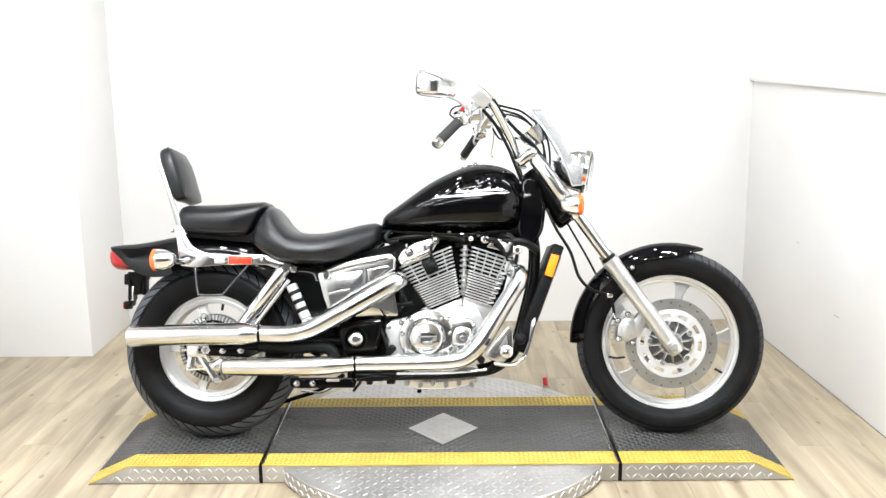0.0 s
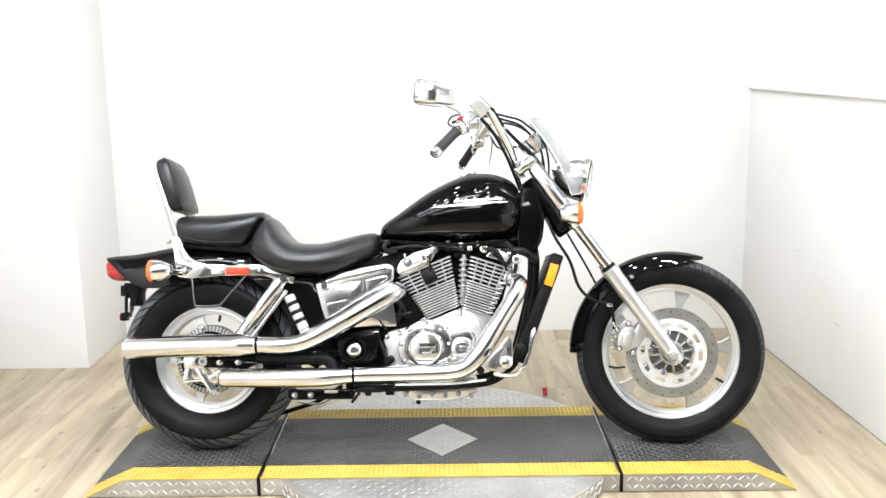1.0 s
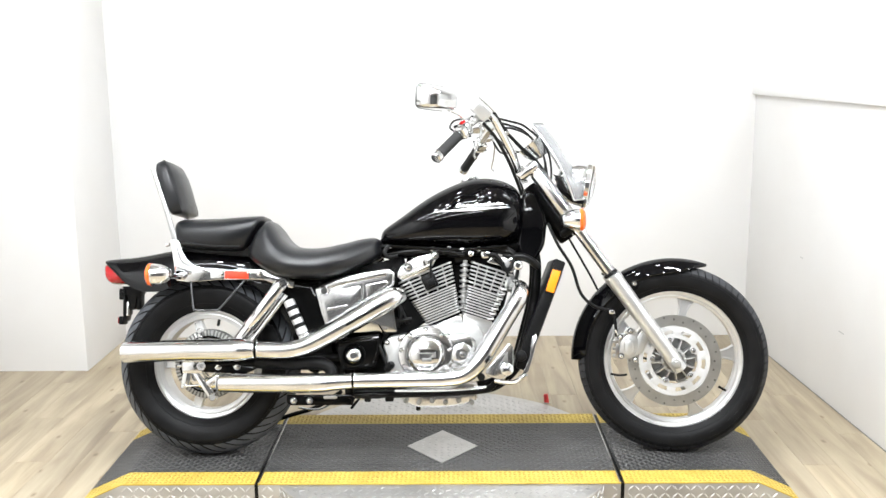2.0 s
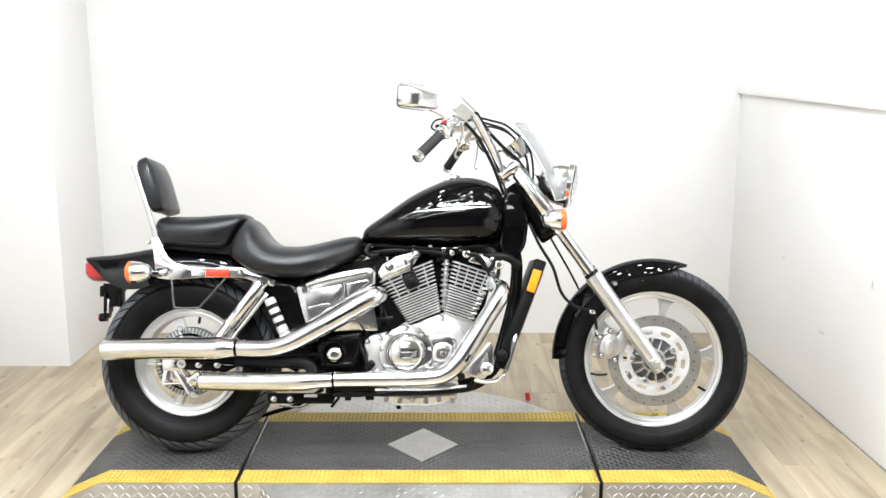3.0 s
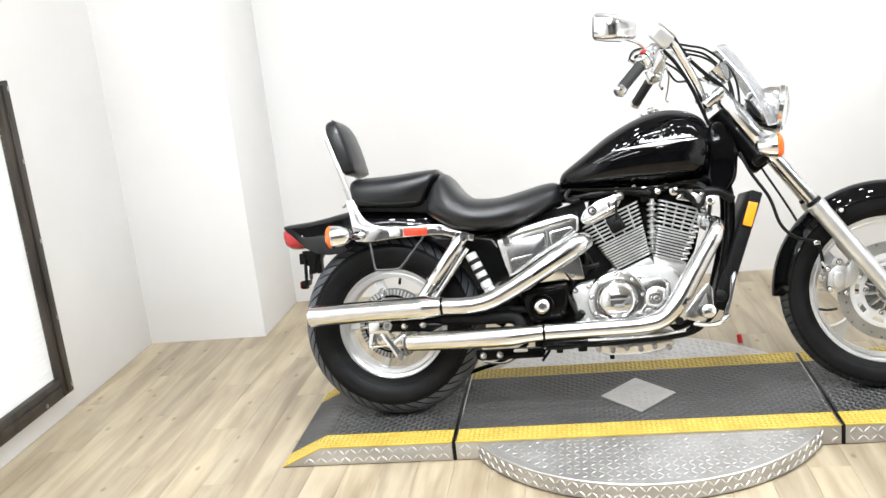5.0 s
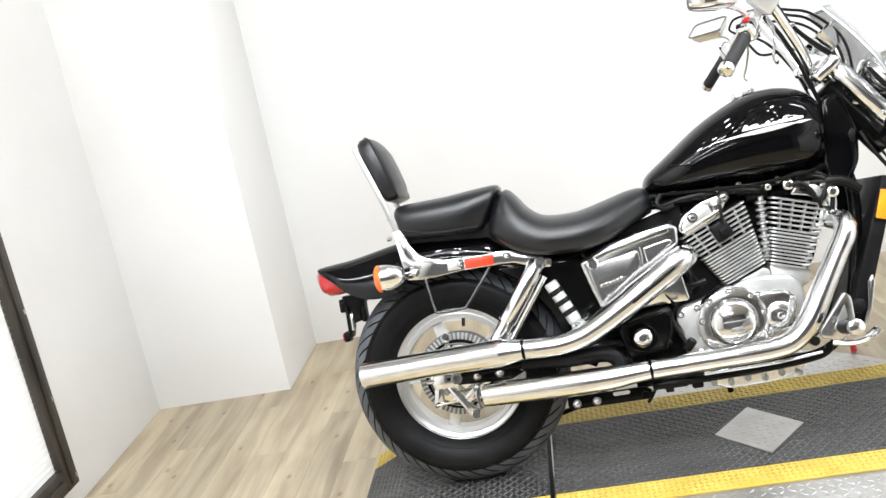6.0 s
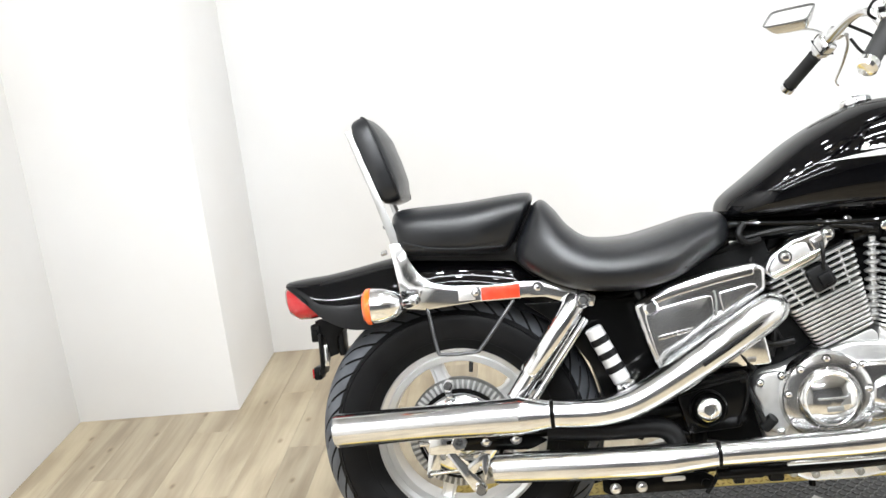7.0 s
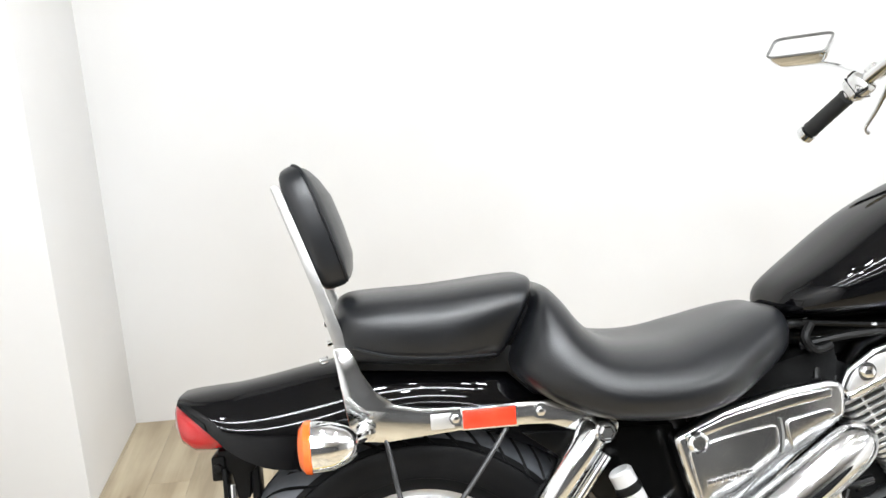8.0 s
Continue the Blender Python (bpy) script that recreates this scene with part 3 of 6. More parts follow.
# ---- tyres and wheels ----
def tyre_pair(axle, R, rim, w, pitch, slant, front, parent, put):
    """Carcass with a paler tread band, into which slanting grooves are cut."""
    T = R - rim
    side = [(-w * 0.60, rim - 0.004), (-w * 0.72, rim + 0.006), (-w * 0.90, rim + T * 0.20), (-w * 0.985, rim + T * 0.36), (-w, rim + T * 0.48), (-w * 0.995, rim + T * (0.58 if front else 0.54)), (-w * 0.98, rim + T * (0.66 if front else 0.575))]
    ns, k = len(side), 25
    drop = 0.30 if front else 0.40
    crown = [((-1 + 2 * i / (k - 1)) * w * 0.96, R - T * drop * abs(-1 + 2 * i / (k - 1)) ** 2.3) for i in range(k)]
    prof = side + crown + [(-a, r) for a, r in reversed(side)]
    n = len(prof)
    m = frame_to(axle, (0, 1, 0))
    g = (0.0032 if front else 0.0085) * pitch / (2 * math.pi * R)
    cuts = [0, 0.008, g, g + 0.008, 0.18, 0.28, 0.38, 0.46, 0.5, 0.508, 0.5 + g, 0.508 + g, 0.66, 0.76, 0.86, 0.94]
    segs = pitch * len(cuts)

    def cut(s, i):
        if not ns <= i < ns + k:
            return False
        u = abs(crown[i - ns][0]) / w
        c = s % len(cuts)
        if c in (1, 2):
            return 0.20 < u < 0.95
        if c in (9, 10):
            return 0.50 < u < 0.90
        return 0.06 < u < 0.11

    vs, fs, ids = [], [], []
    for s in range(segs):
        base = s // len(cuts) + cuts[s % len(cuts)]
        for i, (h, r) in enumerate(prof):
            u = min(1.0, abs(h) / (w * 0.96)) if ns <= i < ns + k else 1.0
            a = 2 * math.pi / pitch * (base + slant * u + (0.16 if front else 0.2) * math.sin(4.5 * u))
            r = r - 0.0055 * cut(s, i)
            vs.append(tuple(m @ Vector((r * math.cos(a), r * math.sin(a), h))))
    for s in range(segs):
        s2 = (s + 1) % segs
        for i in range(n - 1):
            fs.append((s * n + i, s2 * n + i, s2 * n + i + 1, s * n + i + 1))
            # groove faces keep the near-black rubber, which colours in their shade
            deep = cut(s, i) + cut(s2, i) + cut(s, i + 1) + cut(s2, i + 1)
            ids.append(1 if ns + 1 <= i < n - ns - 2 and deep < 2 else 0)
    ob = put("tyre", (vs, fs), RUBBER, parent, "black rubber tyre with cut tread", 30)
    ob.data.materials.append(DARKTREAD if front else LITTREAD)
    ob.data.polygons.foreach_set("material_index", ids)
    for f in (R - T * 0.40, rim + T * 0.16):
        hw = np.interp(f, [p[1] for p in side], [-p[0] for p in side])
        put("sidewall_line", lathe([(hw - 0.002, f - 0.0016), (hw + 0.0008, f), (hw - 0.002, f + 0.0016)], axle, (0, -1, 0), 96, closed=True), RUBBER, ob)
    return ob


def rim_of(axle, r, w, depth):
    """Rim barrel with lips and a step on both sides."""
    half = [(w, r), (w + 0.001, r - 0.003), (w - 0.003, r - 0.010), (w - 0.012, r - 0.013), (w - 0.016, r - 0.024), (w - 0.010, r - 0.027), (w - 0.012, r - depth), (w * 0.45, r - depth - 0.002)]
    prof = half + [(-a, b) for a, b in reversed(half)] + [(-w * 0.8, r + 0.0), (w * 0.8, r + 0.0)]
    return lathe(prof, axle, (0, 1, 0), 96, closed=True)


def spoke(axle, ang, r0, r1, w0, w1, thick):
    """A cast spoke with a hollow face, flaring into the rim."""
    out = []
    steps = 13
    for i in range(steps):
        t = i / (steps - 1)
        r = r0 + (r1 - r0) * t
        w = w0 + (w1 - w0) * t + 0.026 * max(0, (t - 0.62) / 0.38) ** 2.2 + 0.014 * max(0, (0.36 - t) / 0.36) ** 2
        th = thick * (1.15 - 0.35 * t)
        ring = [(-w, -th * 0.7), (-w * 0.92, -th), (-w + 0.0055, -th), (-w + 0.0075, -th * 0.86), (w - 0.0075, -th * 0.86), (w - 0.0055, -th), (w * 0.92, -th), (w, -th * 0.7), (w, th * 0.7), (w * 0.7, th), (-w * 0.7, th), (-w, th * 0.7)]
        out.append([(r, a, b) for a, b in ring])
    geo = loft(out)
    m = Matrix.Translation(axle) @ Matrix.Rotation(-radians(ang), 4, "Y")
    return [tuple(m @ Vector((x, b, a))) for x, a, b in geo[0]], geo[1]


fw = fp("front_wheel", rim_of(FAX, 0.252, 0.036, 0.034), RIMMETAL, None, "cast silver five-spoke wheel")
tyre_pair(FAX, 0.333, 0.246, 0.056, 38, 0.9, True, fw, fp)
for k in range(5):
    fp("spoke", spoke(FAX, 5 + 72 * k, 0.05, 0.225, 0.0150, 0.0135, 0.016), RIMMETAL, fw)
fp("hub", lathe([(-0.062, 0.03), (-0.06, 0.040), (-0.03, 0.044), (-0.028, 0.078), (0.028, 0.078), (0.03, 0.048), (0.06, 0.045), (0.062, 0.03)], FAX, (0, 1, 0), 40), GREYCAST, fw, "grey cast hub")
for k in range(12):
    a = radians(30 * k + 8)
    m = Matrix.Translation(FAX) @ Matrix.Rotation(-a, 4, "Y")
    fp("hub_rib", moved(loft([[(r, -0.026, -0.0032), (r, -0.026, 0.0032), (r, y, 0.0022), (r, y, -0.0022)] for r, y in ((0.034, -0.068), (0.055, -0.064), (0.074, -0.056), (0.079, -0.045))]), m), CAST, fw)
fp("hub_ring", lathe([(-0.060, 0.032), (-0.062, 0.042), (-0.056, 0.044)], FAX, (0, 1, 0), 40), CAST, fw)
dy = -0.068
disc = fp("brake_disc", lathe([(-0.0025, 0.124), (-0.0025, 0.161), (0.0025, 0.161), (0.0025, 0.124)], (FAX[0], dy, FAX[2]), (0, 1, 0), 96, closed=True), DISCMETAL, fw, "drilled steel brake disc")
for r0, r1 in ((0.080, 0.094), (0.108, 0.1225)):
    fp("carrier", lathe([(-0.004, r0), (-0.004, r1), (0.003, r1), (0.003, r0)], (FAX[0], dy, FAX[2]), (0, 1, 0), 72, closed=True), CARRIERPAINT, fw, "pale silver disc carrier ring")
for k in range(10):
    m = Matrix.Translation((FAX[0], dy, FAX[2])) @ Matrix.Rotation(-radians(36 * k + 12), 4, "Y")
    fp("bridge", moved(box(0.101, -0.0005, 0, 0.0175, 0.0068, 0.030, 0.001), m), CARRIERPAINT, fw)
for k in range(5):
    m = Matrix.Translation((FAX[0], dy, FAX[2])) @ Matrix.Rotation(-radians(72 * k + 30), 4, "Y")
    fp("carrier_lug", moved(prism([(0.066, -0.010), (0.066, 0.010), (0.083, 0.019), (0.083, -0.019)], -0.004, 0.003, 0.001, 0.004), m), CARRIERPAINT, fw)
    fp("disc_bolt", hexbolt(tuple(m @ Vector((0.075, -0.004, 0))), (0, -1, 0), 0.0055, 0.005), CHROME, fw)
for k in range(28):
    a = radians(360 / 28 * k)
    r = (0.138, 0.146, 0.154)[k % 3]
    fp("drill_hole", lathe([(0, 0.0038), (0.0004, 0.0036)], (FAX[0] + r * math.cos(a), dy - 0.0026, FAX[2] + r * math.sin(a)), (0, -1, 0), 10), GREYCAST, fw)
fp("valve_stem", rod((FAX[0] + 0.184, -0.02, FAX[2] - 0.112), (FAX[0] + 0.158, -0.034, FAX[2] - 0.096), 0.0045, 10), CABLE, fw, "black rubber valve stem")
fp("balance_dot", lathe([(0, 0.005), (0.0008, 0.004)], (FAX[0] + 0.232, -0.0535, FAX[2] - 0.158), (0, -1, 0), 10), YELLOW, fw, "small yellow paint dot")
for k in range(8):
    a = radians(-62 + 7 * k)
    m = Matrix.Translation((FAX[0], -0.0545, FAX[2])) @ Matrix.Rotation(-a, 4, "Y")
    fp("raised_mark", moved(box(0.288, 0, 0, 0.016, 0.002, 0.018, 0.0008), m), DARKTREAD, fw)

rw = bp("rear_wheel", rim_of(RAX, 0.202, 0.052, 0.040), RIMMETAL, None, "cast silver five-spoke wheel")
tyre_pair(RAX, 0.322, 0.196, 0.086, 21, 2.3, False, rw, bp)
for k in range(5):
    bp("spoke", spoke(RAX, 108 + 72 * k, 0.105, 0.178, 0.0165, 0.0150, 0.02), RIMMETAL, rw)
bp("drum", lathe([(-0.042, 0.03), (-0.042, 0.090), (-0.040, 0.120), (-0.034, 0.123), (-0.01, 0.123), (-0.01, 0.09), (0.03, 0.088), (0.05, 0.07), (0.08, 0.03)], RAX, (0, 1, 0), 64), GREYCAST, rw, "grey cast brake drum flange")
for k in range(56):
    m = Matrix.Translation(RAX) @ Matrix.Rotation(-2 * math.pi * k / 56, 4, "Y")
    bp("drum_rib", moved(box(0.110, -0.0435, 0, 0.020, 0.010, 0.0055, 0.001, 1), m), CAST, rw)
bp("drum_ring", lathe([(-0.040, 0.100), (-0.056, 0.101), (-0.060, 0.098), (-0.058, 0.090), (-0.040, 0.090)], RAX, (0, 1, 0), 64, closed=True), FRAMEBLACK, rw, "black ring round the cover")
bp("drum_cover", lathe([(-0.04, 0.093), (-0.064, 0.093), (-0.070, 0.089), (-0.078, 0.074), (-0.085, 0.050), (-0.089, 0.024), (-0.090, 0.0)], RAX, (0, 1, 0), 64), CHROME, rw, "chrome domed drum cover")
bp("brake_cam", join(rod((RAX[0] - 0.018, -0.08, RAX[2] + 0.118), (RAX[0] - 0.018, -0.108, RAX[2] + 0.118), 0.010, 14), box(RAX[0] - 0.018, -0.09, RAX[2] + 0.104, 0.016, 0.012, 0.03, 0.003)), CHROME, rw)
bp("valve_stem", rod((RAX[0] + 0.036, -0.03, RAX[2] + 0.172), (RAX[0] + 0.032, -0.042, RAX[2] + 0.135), 0.005, 10), CABLE, rw, "black rubber valve stem")

# ---- front end ----
def leg(L, off, side):
    p = Vector(FAX) + AXIS * L
    return (p.x, -side * off, p.z)


for side in (1, -1):
    foot = leg(-0.035, 0.104, side)
    sl = fp("fork_slider", lathe([(0, 0.018), (0.004, 0.024), (0.05, 0.0265), (0.34, 0.029), (0.375, 0.029), (0.39, 0.031), (0.405, 0.0305), (0.408, 0.024)], foot, AXIS, 32), FORKMETAL, None, "brushed silver fork leg")
    fp("axle_clamp", join(rod((FAX[0], -side * 0.072, FAX[2]), (FAX[0], -side * 0.137, FAX[2]), 0.019, 24), rod((FAX[0], -side * 0.137, FAX[2]), (FAX[0], -side * 0.144, FAX[2]), 0.011, 6)), FORKMETAL, sl)
    fp("fork_tube", rod(leg(0.33, 0.104, side), leg(0.86, 0.104, side), 0.0205, 28), CHROME, None, "chrome fork tube")
    fp("fork_cover", lathe([(0, 0.024), (0.004, 0.0265), (0.25, 0.0275), (0.258, 0.024)], leg(0.56, 0.104, side), AXIS, 28), CHROME, None, "chrome upper fork cover")
    fp("dust_seal", rod(leg(0.372, 0.104, side), leg(0.386, 0.104, side), 0.026, 24), CABLE, sl)
    fp("fender_bolt", hexbolt(leg(0.30, 0.076, side), (0, -side, 0), 0.007), CHROME, sl)
for nm, L, w in (("lower_clamp", 0.59, 0.13), ("upper_clamp", 0.84, 0.135)):
    p = Vector(FAX) + AXIS * L - AHEAD * 0.02
    fp(nm, moved(box(0, 0, 0, 0.085, 2 * w, 0.032, 0.012, 3), Matrix.Translation(p) @ Matrix.Rotation(-RAKE, 4, "Y")), CHROME if L > 0.7 else FRAMEBLACK)
fp("steering_head", rod(Vector(PIVOT) + AXIS * 0.56, Vector(PIVOT) + AXIS * 0.80, 0.036, 24), FRAMEBLACK)

# front mudguard: a crowned strip bent round the wheel
def guard(axle, r, w, a0, a1, n=40, thick=0.0035, tip=0.0, drop=0.03, shrink=1.0):
    rows = []
    for i in range(n + 1):
        t = i / n
        a = radians(a0 + (a1 - a0) * t)
        ww = w * (1 - tip * max(0, 1 - t * 7) ** 2) * (1 - 0.5 * tip * max(0, 1 - (1 - t) * 14) ** 2)
        ring = []
        for lay in (0, 1):
            for j in range(15):
                u = (-1 + 2 * j / 14) * (1 if lay == 0 else -1)
                rr = r - drop * (1 - 0.85 * shrink * max(0, 1 - t * 5) ** 1.4) * abs(u) ** 2.6 - lay * thick
                ring.append((axle[0] + rr * math.cos(a), u * (ww - lay * thick * 0.6), axle[2] + rr * math.sin(a)))
        rows.append(ring)
    return loft(rows)


fd = fp("front_fender", guard(FAX, 0.358, 0.066, 70, 181, tip=0.9, drop=0.048), PAINT, None, "gloss black front mudguard", 60)
for side in (1, -1):
    stay = fp("fender_stay", prism([(0.652, 0.566), (0.690, 0.612), (0.722, 0.618), (0.722, 0.596), (0.690, 0.548)], -side * 0.070, -side * 0.078, 0.001, 0.01), FRAMEBLACK, fd)
    for bx, bz in ((0.664, 0.566), (0.684, 0.590), (0.706, 0.606)):
        fp("bolt", hexbolt((bx, -side * 0.078, bz), (0, -side, 0), 0.006), CHROME, stay)

# brake caliper and hose
cal = fp("brake_caliper", join(prism([(0.650, 0.362), (0.656, 0.408), (0.682, 0.430), (0.712, 0.424), (0.718, 0.392), (0.706, 0.350), (0.676, 0.338)], -0.090, -0.050, 0.005, 0.012), prism([(0.664, 0.432), (0.676, 0.452), (0.706, 0.446), (0.712, 0.418)], -0.086, -0.060, 0.003, 0.006)), CAST, None, "silver brake caliper")
fp("piston_cover", prism([(0.668, 0.362), (0.668, 0.402), (0.684, 0.412), (0.700, 0.402), (0.698, 0.364), (0.684, 0.354)], -0.106, -0.088, 0.004, 0.010), CAST, cal)
for bx, bz in ((0.658, 0.352), (0.690, 0.440), (0.706, 0.338), (0.654, 0.418)):
    fp("caliper_bolt", hexbolt((bx, -0.090, bz), (0, -1, 0), 0.007, 0.010), CHROME, cal)
for k in range(3):
    fp("pad_tab", box(0.640, -0.072, 0.350 + 0.026 * k, 0.022, 0.022, 0.011, 0.002), STEEL, cal)
fp("caliper_hose", tube([(0.622, -0.062, 0.284), (0.650, -0.062, 0.279), (0.680, -0.062, 0.282)], 0.004, 8), CABLE, cal, "short black hose")
fp("bleed_nipple", rod((0.648, -0.085, 0.42), (0.636, -0.09, 0.445), 0.005, 10), CHROME, cal)
fp("pad_spring", join(box(0.645, -0.07, 0.37, 0.012, 0.03, 0.05, 0.003), box(0.641, -0.07, 0.405, 0.014, 0.02, 0.02, 0.003)), STEEL, cal)
fp("caliper_bracket", prism([(0.70, 0.40), (0.745, 0.46), (0.765, 0.44), (0.73, 0.365), (0.70, 0.345)], -0.082, -0.072, 0.002, 0.008), FORKMETAL, cal)
fp("brake_hose", tube([(0.405, -0.075, 0.82), (0.440, -0.095, 0.745), (0.488, -0.105, 0.665), (0.518, -0.108, 0.575), (0.565, -0.1, 0.528), (0.625, -0.088, 0.508), (0.638, -0.086, 0.47), (0.642, -0.086, 0.42)], 0.0055, 10), CABLE, None, "black rubber brake hose")
fp("hose_clip", box(0.626, -0.09, 0.507, 0.02, 0.018, 0.014, 0.003), CHROME)
fp("speedo_cable", tube([(0.36, 0.06, 1.0), (0.46, 0.08, 0.80), (0.56, 0.085, 0.62), (0.66, 0.08, 0.42), (0.73, 0.07, 0.33), (0.80, 0.06, 0.32)], 0.004, 8), CABLE)

# headlamp
HX, HZ = 0.455, 0.975
hl = fp("headlight", lathe([(0, 0.02), (0.006, 0.042), (0.03, 0.063), (0.07, 0.077), (0.10, 0.082), (0.104, 0.086), (0.118, 0.086), (0.121, 0.081), (0.117, 0.078), (0.064, 0.050), (0.060, 0.0)], (HX - 0.02, 0, HZ), (0.985, 0, -0.17), 48), CHROME, None, "round chrome headlight")
d = Vector((0.985, 0, -0.17)).normalized()
o = Vector((HX - 0.02, 0, HZ))
fp("lens", lathe([(0, 0.079), (0.010, 0.073), (0.018, 0.052), (0.023, 0.02), (0.0235, 0.0)], o + d * 0.119, d, 40), LENS, hl, "clear glass lens")
fp("reflector_bowl", lathe([(-0.004, 0.078), (-0.022, 0.066), (-0.042, 0.044), (-0.052, 0.016), (-0.053, 0.0)], o + d * 0.1215, d, 40), CHROME, hl, "polished reflector bowl")
fp("bulb", lathe([(0, 0.012), (0.012, 0.012), (0.020, 0.007), (0.022, 0.0)], o + d * 0.072, d, 16), LENS, hl)
fp("bucket_bracket", join(prism([(0.40, 0.90), (0.45, 0.885), (0.47, 0.90), (0.44, 0.925)], -0.03, 0.03, 0.004, 0.008)), CHROME, hl)
# small screen
rows = []
for i in range(13):
    t = i / 12
    x, z = 0.392 + 0.15 * t + 0.018 * math.sin(math.pi * t), 1.180 - 0.275 * t
    hw = 0.10 + 0.07 * min(1, t * 1.7) - 0.03 * max(0, t - 0.75) * 4
    ring = []
    for lay in (0, 1):
        for j in range(17):
            u = (-1 + 2 * j / 16) * (1 if lay == 0 else -1)
            ring.append((x - 0.045 * u * u - 0.0035 * lay, u * hw, z - 0.006 * u * u))
    rows.append(ring)
sc = fp("windscreen", loft(rows), CLEAR, None, "small clear acrylic fly screen", 60)
sc.visible_shadow = False
edge_ = [Vector(r[0]) for r in rows] + [Vector(r[j]) for r in rows[-1:] for j in range(1, 17)] + [Vector(r[16]) for r in reversed(rows[:-1])] + [Vector(rows[0][j]) for j in range(15, -1, -1)]
fp("screen_edge", tube([tuple(p) for p in edge_], 0.0022, 6, 1), SATIN, sc, "bright polished screen edge")
for side in (1, -1):
    fp("screen_bracket", prism([(0.425, 0.99), (0.440, 0.985), (0.475, 0.935), (0.468, 0.925), (0.455, 0.94)], -side * 0.158, -side * 0.163, 0.001), PLASTIC, sc, "black screen clamp")
# instrument
gd = Vector((-0.55, 0, 0.83)).normalized()
gq = Vector((0.354, 0, 1.104))
ga = fp("speedometer", lathe([(-0.055, 0.02), (-0.05, 0.035), (-0.02, 0.052), (0.0, 0.057), (0.006, 0.059), (0.01, 0.054)], gq, gd, 36), CHROME, None, "round chrome speedometer")
fp("dial", lathe([(0, 0.0), (0.0005, 0.049)], gq + gd * 0.0085, gd, 36), PLASTIC, ga)
fp("dial_mark", join(*[moved(box(0.040, 0, 0.0, 0.008, 0.0016, 0.0006), frame_to(gq + gd * 0.0094, gd) @ Matrix.Rotation(radians(30 * k), 4, "Z")) for k in range(10)]), PANELWHITE, ga)

